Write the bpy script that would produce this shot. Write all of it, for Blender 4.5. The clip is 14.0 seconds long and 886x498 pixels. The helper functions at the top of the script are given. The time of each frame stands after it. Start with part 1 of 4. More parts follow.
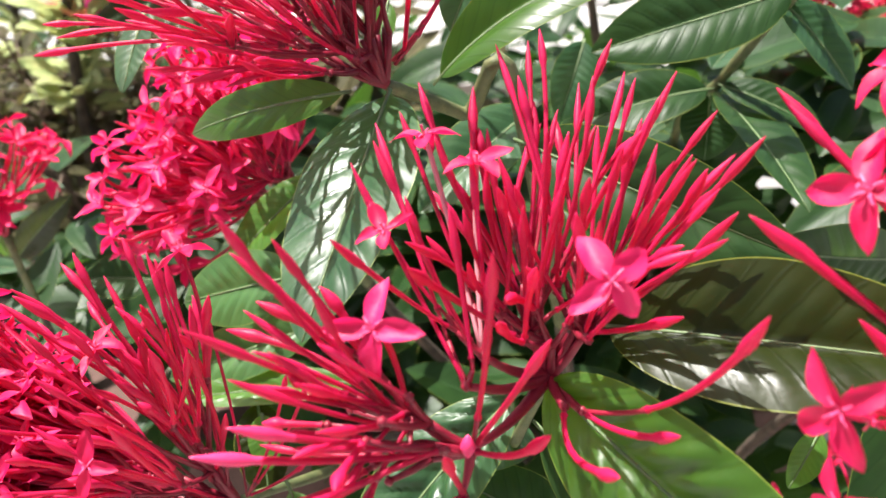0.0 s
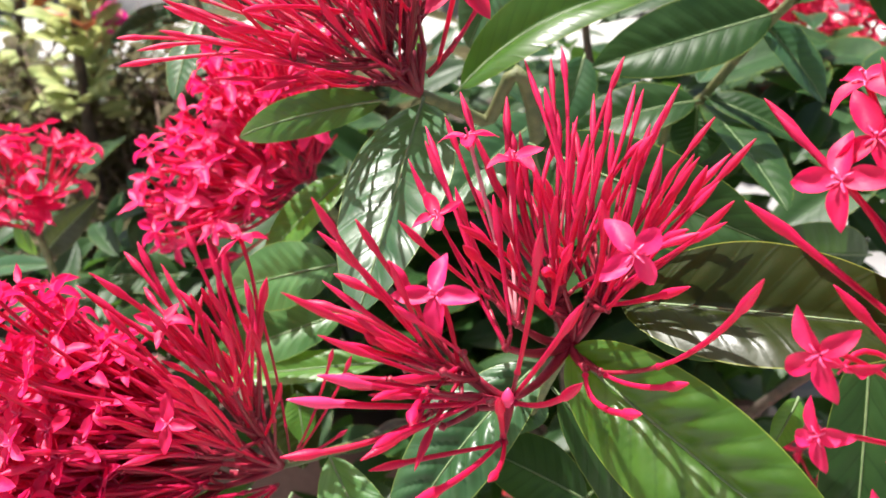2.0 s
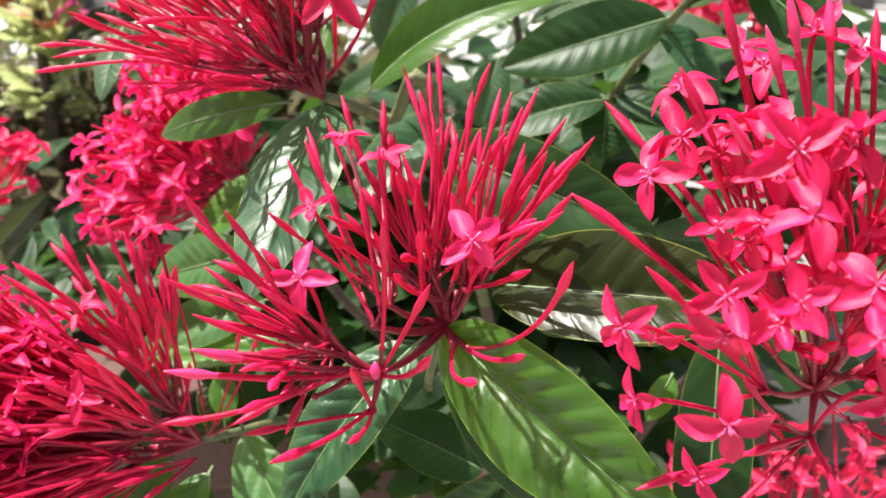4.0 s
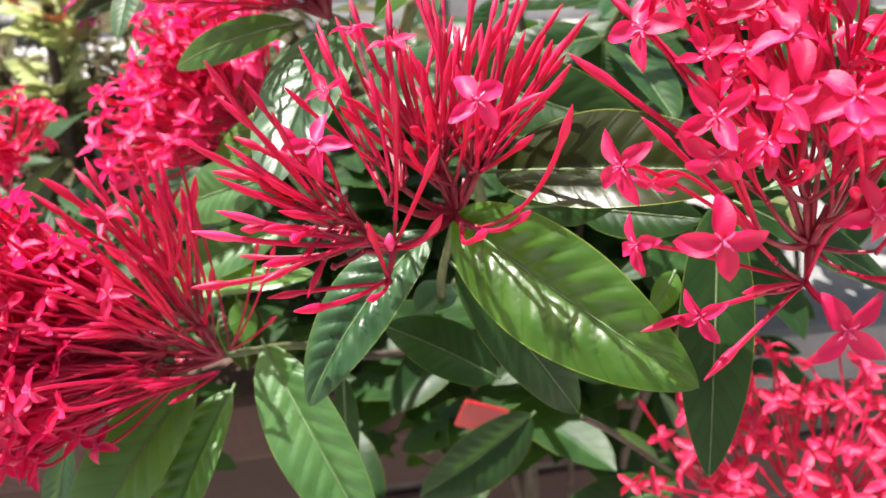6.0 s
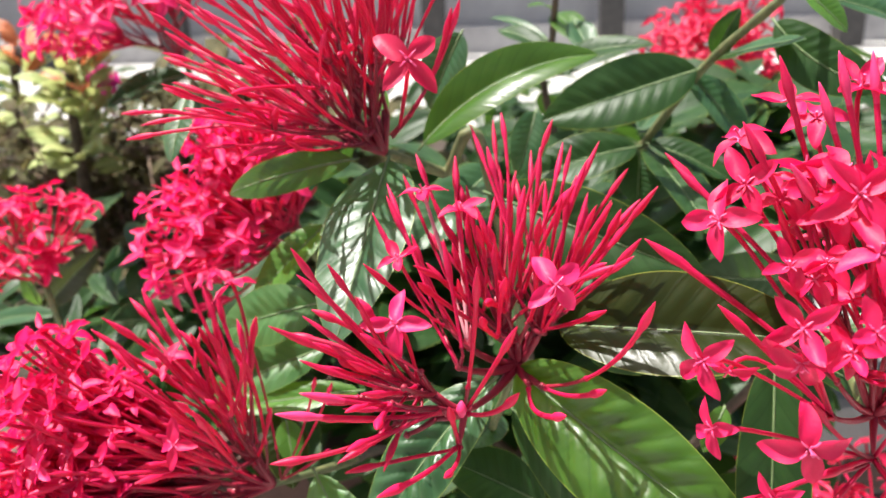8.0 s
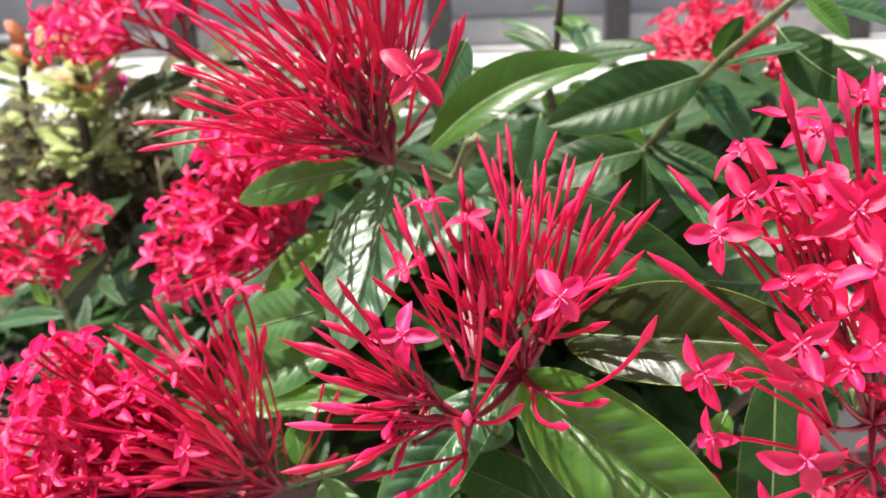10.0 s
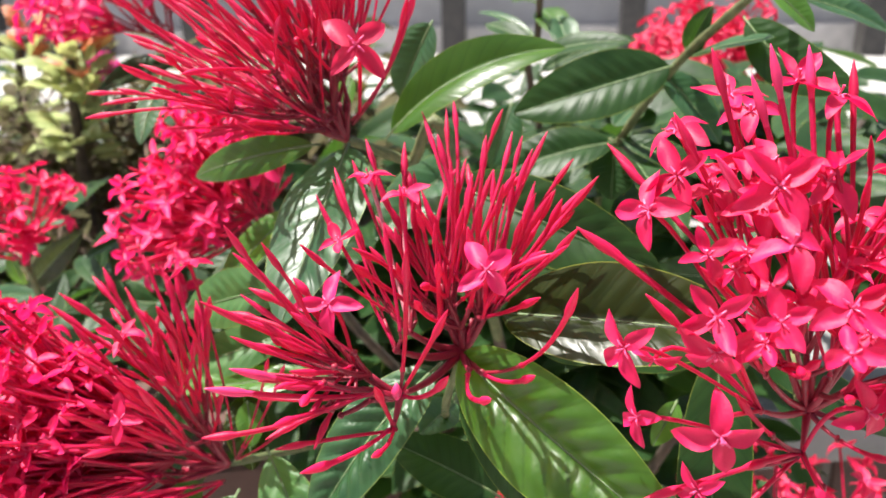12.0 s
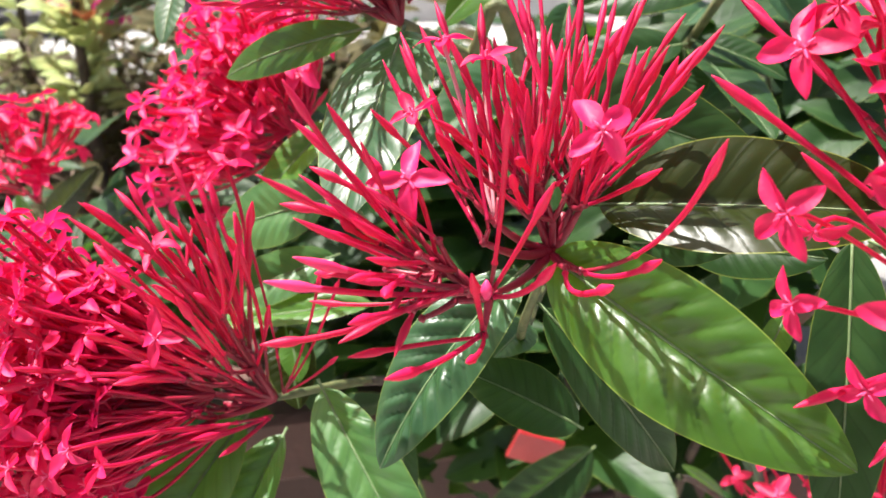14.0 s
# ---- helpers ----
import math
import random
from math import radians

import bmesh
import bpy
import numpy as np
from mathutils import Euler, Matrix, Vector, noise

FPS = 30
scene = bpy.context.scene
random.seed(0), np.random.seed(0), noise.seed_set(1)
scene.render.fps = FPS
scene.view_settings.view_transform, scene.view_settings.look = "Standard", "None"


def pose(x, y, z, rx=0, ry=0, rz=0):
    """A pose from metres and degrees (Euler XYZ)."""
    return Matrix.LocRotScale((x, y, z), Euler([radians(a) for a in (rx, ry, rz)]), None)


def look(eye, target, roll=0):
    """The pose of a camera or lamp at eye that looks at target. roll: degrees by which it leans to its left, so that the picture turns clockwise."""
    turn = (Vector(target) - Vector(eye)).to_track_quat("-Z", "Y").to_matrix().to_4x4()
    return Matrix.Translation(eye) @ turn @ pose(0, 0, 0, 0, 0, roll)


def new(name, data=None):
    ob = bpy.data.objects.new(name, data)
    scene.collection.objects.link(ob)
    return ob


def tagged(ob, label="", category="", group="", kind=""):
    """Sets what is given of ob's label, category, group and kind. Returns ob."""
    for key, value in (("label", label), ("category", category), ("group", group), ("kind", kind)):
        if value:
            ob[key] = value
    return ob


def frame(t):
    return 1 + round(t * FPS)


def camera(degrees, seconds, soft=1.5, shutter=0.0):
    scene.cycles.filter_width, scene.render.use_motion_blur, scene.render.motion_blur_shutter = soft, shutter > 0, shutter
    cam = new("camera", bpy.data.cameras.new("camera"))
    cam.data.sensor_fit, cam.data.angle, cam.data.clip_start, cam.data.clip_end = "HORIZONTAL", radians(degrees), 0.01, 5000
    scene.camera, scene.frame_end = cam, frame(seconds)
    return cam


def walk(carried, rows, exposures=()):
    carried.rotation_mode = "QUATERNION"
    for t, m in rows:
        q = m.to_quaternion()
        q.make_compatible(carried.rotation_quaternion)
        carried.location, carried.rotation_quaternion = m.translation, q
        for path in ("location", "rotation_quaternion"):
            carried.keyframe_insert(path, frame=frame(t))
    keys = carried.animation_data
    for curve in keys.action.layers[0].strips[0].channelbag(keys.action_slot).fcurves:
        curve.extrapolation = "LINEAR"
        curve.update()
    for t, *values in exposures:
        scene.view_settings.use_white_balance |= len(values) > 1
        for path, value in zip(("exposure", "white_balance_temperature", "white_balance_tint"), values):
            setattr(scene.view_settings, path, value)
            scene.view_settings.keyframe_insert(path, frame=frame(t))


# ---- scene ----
cam = camera(54.7, 14.0, 1.6)
PATH = [
    (0, (0.0218, -0.0054, 1.1076), (-0.2017, 1.8135, 0.3066), -1.64),
    (0.5, (0.0176, -0.0114, 1.0998), (-0.1916, 1.8224, 0.3294), -1.37),
    (1, (0.0159, -0.0105, 1.1019), (-0.1878, 1.8247, 0.3334), -1.86),
    (1.5, (0.0121, -0.0206, 1.1049), (-0.1807, 1.8190, 0.3441), -1.35),
    (2, (0.0082, -0.0413, 1.1149), (-0.1574, 1.7941, 0.3376), -0.75),
    (2.5, (0.0083, -0.0616, 1.1311), (-0.1254, 1.7657, 0.3292), -0.07),
    (3, (0.0286, -0.0628, 1.1266), (-0.1013, 1.7685, 0.3332), 0.31),
    (3.2, (0.0356, -0.0598, 1.1254), (-0.0970, 1.7690, 0.3267), -0.05),
    (5.3, (0.0474, -0.0796, 1.1097), (-0.1142, 1.7577, 0.3364), -1.76),
    (5.5, (0.0484, -0.0839, 1.1049), (-0.1184, 1.7528, 0.3310), -2.41),
    (6, (0.0433, -0.0909, 1.0880), (-0.1143, 1.7582, 0.3424), -3.03),
    (6.5, (0.0422, -0.0974, 1.0856), (-0.1128, 1.7469, 0.3275), -3.54),
    (7, (0.0341, -0.0931, 1.1005), (-0.1234, 1.7511, 0.3428), -3.14),
    (7.5, (0.0254, -0.0825, 1.1240), (-0.1162, 1.7738, 0.3932), -2.40),
    (8, (0.0209, -0.0806, 1.1310), (-0.1204, 1.7895, 0.4362), -2.36),
    (8.2, (0.0217, -0.0810, 1.1341), (-0.1290, 1.7892, 0.4416), -2.31),
    (10.3, (0.0211, -0.0832, 1.1380), (-0.1322, 1.7803, 0.4280), -2.58),
    (10.5, (0.0220, -0.0815, 1.1348), (-0.1204, 1.7837, 0.4272), -2.57),
    (11, (0.0291, -0.0794, 1.1338), (-0.1212, 1.7844, 0.4239), -1.94),
    (11.5, (0.0361, -0.0818, 1.1340), (-0.1304, 1.7789, 0.4200), -1.52),
    (12, (0.0443, -0.0829, 1.1270), (-0.1340, 1.7839, 0.4317), -1.10),
    (12.5, (0.0351, -0.0588, 1.1059), (-0.1708, 1.7960, 0.3865), -1.12),
    (13, (0.0357, -0.0459, 1.0766), (-0.1719, 1.8143, 0.3721), -1.46),
    (13.5, (0.0271, -0.0475, 1.0750), (-0.1764, 1.8118, 0.3669), -1.92),
    (14, (0.0176, -0.0543, 1.0882), (-0.1756, 1.7888, 0.3361), -2.62),
]
EXPOSURES = [(0, 1.46), (2.5, 1.44), (5.3, 1.48), (6.5, 1.56), (7.5, 1.44), (8.2, 1.38), (11.5, 1.38), (12.5, 1.44), (13.5, 1.56), (14, 1.56)]
cam.data.dof.use_dof, cam.data.dof.focus_distance, cam.data.dof.aperture_fstop = True, 0.235, 18.0
walk(cam, [(t, look(eye, target, roll)) for t, eye, target, roll in PATH], EXPOSURES)

# ---- light ----
SUN_EL, SUN_AZ = 72.0, 278.0  # degrees: height, and bearing from +y towards +x
world = bpy.data.worlds.new("sky")
scene.world = world
world.use_nodes = True
wn = world.node_tree.nodes
sky = wn.new("ShaderNodeTexSky")
sky.sky_type = "NISHITA"
sky.sun_disc = False
sky.sun_elevation = radians(SUN_EL)
sky.sun_rotation = radians(SUN_AZ)
sky.dust_density = 5.0
sky.ozone_density = 0.4
world.node_tree.links.new(sky.outputs[0], wn["Background"].inputs[0])
wn["Background"].inputs[1].default_value = 0.078
lamp = bpy.data.lights.new("sun", "SUN")
lamp.energy, lamp.angle, lamp.color = 5.0, radians(0.5), (1.0, 0.96, 0.91)
sun_dir = Vector((math.sin(radians(SUN_AZ)) * math.cos(radians(SUN_EL)), math.cos(radians(SUN_AZ)) * math.cos(radians(SUN_EL)), math.sin(radians(SUN_EL))))
new("sun", lamp).matrix_world = look(sun_dir * 5, (0, 0, 0))


rng = random.Random(7)


# ---- materials ----
class Nodes:
    """A small wrapper for writing node trees in few lines."""

    def __init__(self, name):
        self.mat = bpy.data.materials.new(name)
        self.mat.use_nodes = True
        self.t = self.mat.node_tree
        self.b = self.t.nodes["Principled BSDF"]
        self.out = self.t.nodes["Material Output"]

    def put(self, sock, value):
        if hasattr(value, "is_output"):
            self.t.links.new(value, sock)
        else:
            sock.default_value = value

    def node(self, kind, ins=(), **props):
        n = self.t.nodes.new(kind)
        for k, v in props.items():
            setattr(n, k, v)
        for k, v in dict(ins).items():
            self.put(n.inputs[k], v)
        return n

    def maths(self, op, a, b=0.0, c=0.0):
        return self.node("ShaderNodeMath", {0: a, 1: b, 2: c}, operation=op).outputs[0]

    def ramp(self, fac, stops):
        n = self.node("ShaderNodeValToRGB", {0: fac})
        e = n.color_ramp.elements
        while len(e) < len(stops):
            e.new(0.5)
        for x, (p, c) in zip(e, stops):
            x.position, x.color = p, (*c, 1)
        return n.outputs[0]

    def mix(self, fac, a, b):
        n = self.node("ShaderNodeMix", data_type="RGBA")
        self.put(n.inputs[0], fac)
        self.put(n.inputs[6], a if hasattr(a, "is_output") else (*a, 1))
        self.put(n.inputs[7], b if hasattr(b, "is_output") else (*b, 1))
        return n.outputs[2]

    def noise(self, scale, detail=3.0, space="Object", rough=0.55):
        c = self.node("ShaderNodeTexCoord").outputs[space]
        return self.node("ShaderNodeTexNoise", {"Vector": c, "Scale": scale, "Detail": detail, "Roughness": rough}).outputs["Fac"]

    def world_noise(self, scale, detail=3.0):
        c = self.node("ShaderNodeNewGeometry").outputs["Position"]
        return self.node("ShaderNodeTexNoise", {"Vector": c, "Scale": scale, "Detail": detail}).outputs["Fac"]

    def bump(self, height, strength, distance):
        return self.node("ShaderNodeBump", {"Height": height, "Strength": strength, "Distance": distance}).outputs[0]

    def set(self, **kw):
        for k, v in kw.items():
            self.put(self.b.inputs[k.replace("_", " ")], v)
        return self

    def translucent(self, share, color):
        tr = self.node("ShaderNodeBsdfTranslucent", {"Color": color})
        m = self.node("ShaderNodeMixShader", {0: share, 1: self.b.outputs[0], 2: tr.outputs[0]})
        self.t.links.new(m.outputs[0], self.out.inputs[0])
        return self


def leaf_material(name, dark, light, share, glow, rough=0.3, gloss=0.36):
    n = Nodes(name)
    uv = n.node("ShaderNodeSeparateXYZ", {0: n.node("ShaderNodeTexCoord").outputs["UV"]})
    u = n.maths("ABSOLUTE", n.maths("MULTIPLY_ADD", uv.outputs[0], 2.0, -1.0))
    v = uv.outputs[1]
    # side veins run forward from the midrib
    ph = n.maths("ADD", n.maths("MULTIPLY_ADD", u, -0.16, v), n.maths("MULTIPLY_ADD", n.world_noise(90.0, 2.0), 0.03, -0.015))
    fr = n.maths("FRACT", n.maths("MULTIPLY", ph, 11.0))
    d = n.maths("SUBTRACT", 0.5, n.maths("ABSOLUTE", n.maths("SUBTRACT", fr, 0.5)))
    vein = n.maths("SUBTRACT", 1.0, n.maths("SMOOTH_MIN", n.maths("MULTIPLY", d, 9.0), 1.0, 0.2))
    mid = n.maths("LESS_THAN", u, 0.022)
    rim = n.maths("GREATER_THAN", u, 0.98)
    big = n.world_noise(55.0, 3.0)
    fine = n.world_noise(700.0, 2.0)
    col = n.mix(n.ramp(big, [(0.3, (0, 0, 0)), (0.7, (1, 1, 1))]), dark, light)
    col = n.mix(n.maths("MULTIPLY", fine, 0.25), col, tuple(c * 0.6 for c in dark))
    pale = tuple(min(1, c * 2.2 + 0.03) for c in light)
    col = n.mix(n.maths("MULTIPLY", vein, 0.35), col, tuple(c * 0.55 for c in dark))
    col = n.mix(n.maths("MULTIPLY", mid, 0.45), col, pale)
    col = n.mix(n.maths("MULTIPLY", rim, 0.35), col, (0.32, 0.36, 0.06))
    h = n.maths("ADD", n.maths("MULTIPLY", vein, -0.6), n.maths("MULTIPLY", fine, 0.25))
    n.set(Base_Color=col, Roughness=n.maths("MULTIPLY_ADD", big, 0.22, rough - 0.08), Normal=n.bump(h, 0.25, 0.0005))
    n.b.inputs["Specular IOR Level"].default_value = gloss
    tcol = n.mix(n.maths("MULTIPLY", vein, 0.3), glow, tuple(c * 0.55 for c in glow))
    return n.translucent(share, tcol).mat


LEAF = leaf_material("leaf_green", (0.017, 0.050, 0.022), (0.038, 0.088, 0.036), 0.18, (0.18, 0.40, 0.04), 0.34, 0.35)
LEAF_YOUNG = leaf_material("leaf_young", (0.038, 0.105, 0.018), (0.07, 0.165, 0.030), 0.32, (0.28, 0.54, 0.035))
LEAF_MID = leaf_material("leaf_mid", (0.020, 0.058, 0.007), (0.040, 0.100, 0.013), 0.27, (0.25, 0.48, 0.018), 0.31, 0.40)
# dark leaf green, lowered further so that its colour carries some of the shade
LEAF_DARK_SHADE = leaf_material("leaf_dark_shade", (0.009, 0.027, 0.008), (0.023, 0.056, 0.015), 0.14, (0.12, 0.28, 0.03), 0.40, 0.19)
LEAF_DULL = leaf_material("leaf_dull", (0.032, 0.034, 0.013), (0.110, 0.092, 0.042), 0.24, (0.20, 0.17, 0.06), 0.65, 0.15)
LEAF_FRESH = leaf_material("leaf_fresh", (0.036, 0.100, 0.030), (0.068, 0.155, 0.046), 0.26, (0.26, 0.52, 0.05), 0.34, 0.45)
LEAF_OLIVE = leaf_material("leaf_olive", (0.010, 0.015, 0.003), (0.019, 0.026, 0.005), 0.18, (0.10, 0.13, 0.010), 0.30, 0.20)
LEAF_VARIEGATED = leaf_material("leaf_variegated", (0.15, 0.24, 0.06), (0.50, 0.51, 0.22), 0.32, (0.55, 0.58, 0.20), 0.55)


LEAF_TIP = leaf_material("leaf_red_tip", (0.40, 0.10, 0.05), (0.55, 0.22, 0.08), 0.3, (0.7, 0.2, 0.08), 0.45)


def flower_material(name, a, b, share, glow, rough):
    n = Nodes(name)
    r = n.node("ShaderNodeObjectInfo").outputs["Random"]
    big = n.world_noise(160.0, 2.0)
    f = n.maths("ADD", n.maths("MULTIPLY", r, 0.7), n.maths("MULTIPLY", big, 0.3))
    streak = n.world_noise(1400.0, 2.0)
    col = n.mix(f, a, b)
    col = n.mix(n.maths("MULTIPLY", streak, 0.22), col, tuple(c * 0.45 for c in a))
    n.set(Base_Color=col, Roughness=n.maths("MULTIPLY_ADD", streak, 0.2, rough - 0.1), Normal=n.bump(streak, 0.3, 0.0004))
    n.b.inputs["Specular IOR Level"].default_value = 0.4
    return n.translucent(share, (*glow, 1)).mat


PETAL = flower_material("petal_pink_red", (0.50, 0.005, 0.060), (0.70, 0.015, 0.122), 0.30, (0.98, 0.008, 0.12), 0.55)
PETAL_FAR = flower_material("petal_coral", (0.46, 0.009, 0.056), (0.66, 0.026, 0.100), 0.32, (0.94, 0.018, 0.10), 0.52)
PETAL_PINK = flower_material("petal_rose", (0.62, 0.010, 0.100), (0.80, 0.030, 0.180), 0.36, (0.98, 0.02, 0.18), 0.52)
PETAL_MAGENTA = flower_material("petal_magenta", (0.62, 0.02, 0.26), (0.78, 0.05, 0.38), 0.3, (0.9, 0.05, 0.4), 0.5)
TUBE_PALE = flower_material("tube_pale_pink", (0.62, 0.25, 0.30), (0.76, 0.36, 0.40), 0.2, (0.85, 0.4, 0.45), 0.45)
BUD = flower_material("tube_crimson", (0.36, 0.004, 0.046), (0.62, 0.012, 0.105), 0.36, (0.95, 0.016, 0.125), 0.46)
BUD_HEAD = flower_material("bud_crimson", (0.44, 0.005, 0.054), (0.74, 0.018, 0.132), 0.32, (0.95, 0.018, 0.125), 0.48)
BUD_PINK = flower_material("bud_pink", (0.76, 0.03, 0.14), (0.85, 0.06, 0.22), 0.2, (0.95, 0.05, 0.15), 0.38)
STALK = flower_material("stalk_maroon", (0.16, 0.008, 0.022), (0.34, 0.016, 0.042), 0.0, (0.3, 0.02, 0.03), 0.42)
ANTHER = flower_material("anther_pink", (0.7, 0.05, 0.18), (0.78, 0.12, 0.28), 0.1, (0.9, 0.2, 0.3), 0.5)


def plain_material(name, a, b, scale, rough, bump=0.3, dist=0.002, fine=8.0):
    n = Nodes(name)
    big = n.world_noise(scale, 4.0)
    small = n.world_noise(scale * fine, 4.0)
    col = n.mix(n.ramp(big, [(0.35, (0, 0, 0)), (0.65, (1, 1, 1))]), a, b)
    col = n.mix(n.maths("MULTIPLY", small, 0.4), col, tuple(c * 0.5 for c in a))
    n.set(Base_Color=col, Roughness=rough, Normal=n.bump(small, bump, dist))
    return n.mat


TWIG = plain_material("green_twig", (0.065, 0.085, 0.026), (0.14, 0.145, 0.052), 180.0, 0.6)
RIB = plain_material("pale_rib", (0.10, 0.16, 0.06), (0.16, 0.22, 0.09), 300.0, 0.5)
BARK = plain_material("brown_bark", (0.045, 0.032, 0.022), (0.10, 0.070, 0.045), 120.0, 0.85)
DRY = plain_material("dry_twig", (0.075, 0.050, 0.034), (0.17, 0.115, 0.075), 90.0, 0.9)
SOIL = plain_material("dark_soil", (0.035, 0.024, 0.016), (0.07, 0.05, 0.035), 30.0, 0.95, 0.8, 0.01)
CONCRETE = plain_material("pale_concrete", (0.46, 0.44, 0.43), (0.58, 0.56, 0.54), 9.0, 0.85, 0.25, 0.003, 30.0)
# darker copy of the concrete: the shade on the coping is in its colour
COPING_SHADED = plain_material("coping_shaded", (0.17, 0.165, 0.16), (0.25, 0.24, 0.235), 9.0, 0.9, 0.25, 0.003, 30.0)
MORTAR = plain_material("mortar", (0.10, 0.085, 0.075), (0.15, 0.13, 0.115), 40.0, 0.95)
PAVING = plain_material("sunlit_paving", (0.32, 0.31, 0.30), (0.44, 0.43, 0.41), 3.0, 0.9, 0.2, 0.004, 40.0)
PLASTER = plain_material("grey_plaster", (0.30, 0.30, 0.31), (0.40, 0.40, 0.41), 2.5, 0.9, 0.2, 0.003, 60.0)
DARK_METAL = plain_material("dark_painted_metal", (0.03, 0.028, 0.028), (0.06, 0.055, 0.05), 20.0, 0.5)
RED_PLASTIC = plain_material("red_plastic", (0.36, 0.016, 0.02), (0.45, 0.028, 0.03), 40.0, 0.4, 0.05)


def brick_material():
    n = Nodes("brown_brick")
    r = n.node("ShaderNodeObjectInfo").outputs["Random"]
    col = n.mix(r, (0.050, 0.028, 0.022), (0.105, 0.052, 0.040))
    g = n.world_noise(120.0, 4.0)
    col = n.mix(n.maths("MULTIPLY", g, 0.6), col, (0.045, 0.028, 0.024))
    n.set(Base_Color=col, Roughness=0.9, Normal=n.bump(g, 0.5, 0.003))
    return n.mat


BRICK = brick_material()


# ---- mesh helpers ----
def V(p):
    return Vector(p)


def mesh_object(name, verts, faces, material, parent=None, label="", smooth=True, uvs=None):
    me = bpy.data.meshes.new(name)
    me.from_pydata([tuple(v) for v in verts], [], faces)
    if uvs is not None:
        layer = me.uv_layers.new(name="UVMap")
        idx = np.empty(len(me.loops), dtype=np.int32)
        me.loops.foreach_get("vertex_index", idx)
        layer.data.foreach_set("uv", np.asarray(uvs, dtype=np.float32)[idx].ravel())
    me.polygons.foreach_set("use_smooth", [smooth] * len(me.polygons))
    me.materials.append(material)
    ob = new(name, me)
    if parent is not None:
        ob.parent = parent
    if label:
        ob["label"] = label
    return ob


def thing(name, label, category, group="", kind=""):
    return tagged(new(name), label, category, group, kind)


def sweep(points, radii, sides=7):
    """Verts and faces of a closed tube along points."""
    verts, faces = [], []
    up = Vector((0.31, 0.17, 0.93))
    n = len(points)
    for i, p in enumerate(points):
        d = (points[min(i + 1, n - 1)] - points[max(i - 1, 0)]).normalized()
        a = d.cross(up)
        if a.length < 1e-4:
            a = d.cross(Vector((1, 0, 0)))
        a.normalize()
        b = d.cross(a)
        for k in range(sides):
            w = 2 * math.pi * k / sides
            verts.append(p + (a * math.cos(w) + b * math.sin(w)) * radii[i])
    for i in range(n - 1):
        for k in range(sides):
            k2 = (k + 1) % sides
            faces.append((i * sides + k, i * sides + k2, (i + 1) * sides + k2, (i + 1) * sides + k))
    faces.append(tuple(range(sides))[::-1])
    faces.append(tuple((n - 1) * sides + k for k in range(sides)))
    return verts, faces


def bezier(a, b, c, d, n):
    out = []
    for i in range(n + 1):
        t = i / n
        s = 1 - t
        out.append(a * s**3 + b * (3 * s * s * t) + c * (3 * s * t * t) + d * t**3)
    return out


def join(parts):
    verts, faces = [], []
    for v, f in parts:
        o = len(verts)
        verts += v
        faces += [tuple(i + o for i in q) for q in f]
    return verts, faces


# ---- flowers ----
BUD_LENGTH, BUD_R, TUBE_R = 0.0125, 0.00130, 0.00070


TUBE_LENGTH = 0.046


def bud(cluster, base, tip, lift=(0, 0, 0), fat=1.0, material=None, head=BUD_LENGTH):
    """A closed flower: a thin dark pedicel with a small calyx, then a slim tube that swells into a pointed bud."""
    base, tip = V(base), V(tip)
    d = tip - base
    length = d.length
    mid = base + d * 0.45 + V(lift) * length
    c1 = base.lerp(mid, 0.67)
    c2 = tip.lerp(mid, 0.67)
    h = min(head / length, 0.42)
    ped = max(0.07, min(0.45, 1 - TUBE_LENGTH / length))
    pts, rad = [], []
    for i in range(4):
        pts.append(curve_at(base, c1, c2, tip, ped * i / 4))
        rad.append(TUBE_R * 0.85 * fat)
    for t, q in ((ped * 0.94, 0.9), (ped + 0.008, 1.35), (ped + 0.03, 0.85)):
        pts.append(curve_at(base, c1, c2, tip, t))
        rad.append(TUBE_R * fat * q)
    for i in range(1, 7):
        t = ped + 0.03 + (1 - h - ped - 0.03) * i / 6
        pts.append(curve_at(base, c1, c2, tip, t))
        rad.append(TUBE_R * fat * (0.82 + 0.3 * i / 6))
    for t, q in ((0.12, 0.62), (0.26, 0.9), (0.42, 1.0), (0.6, 0.86), (0.78, 0.58), (0.92, 0.3), (1.0, 0.08)):
        pts.append(curve_at(base, c1, c2, tip, 1 - h + h * t))
        rad.append(BUD_R * fat * q)
    v, f = sweep(pts, rad, 7)
    ob = mesh_object("bud", v, f, BUD, cluster)
    ob.data.materials.append(material or BUD_HEAD)
    ob.data.materials.append(STALK)
    ids = [2] * 35 + [0] * 49 + [1] * (len(f) - 84)
    ob.data.polygons.foreach_set("material_index", ids)
    return ob


def curve_at(a, b, c, d, t):
    s = 1 - t
    return a * s**3 + b * (3 * s * s * t) + c * (3 * s * t * t) + d * t**3


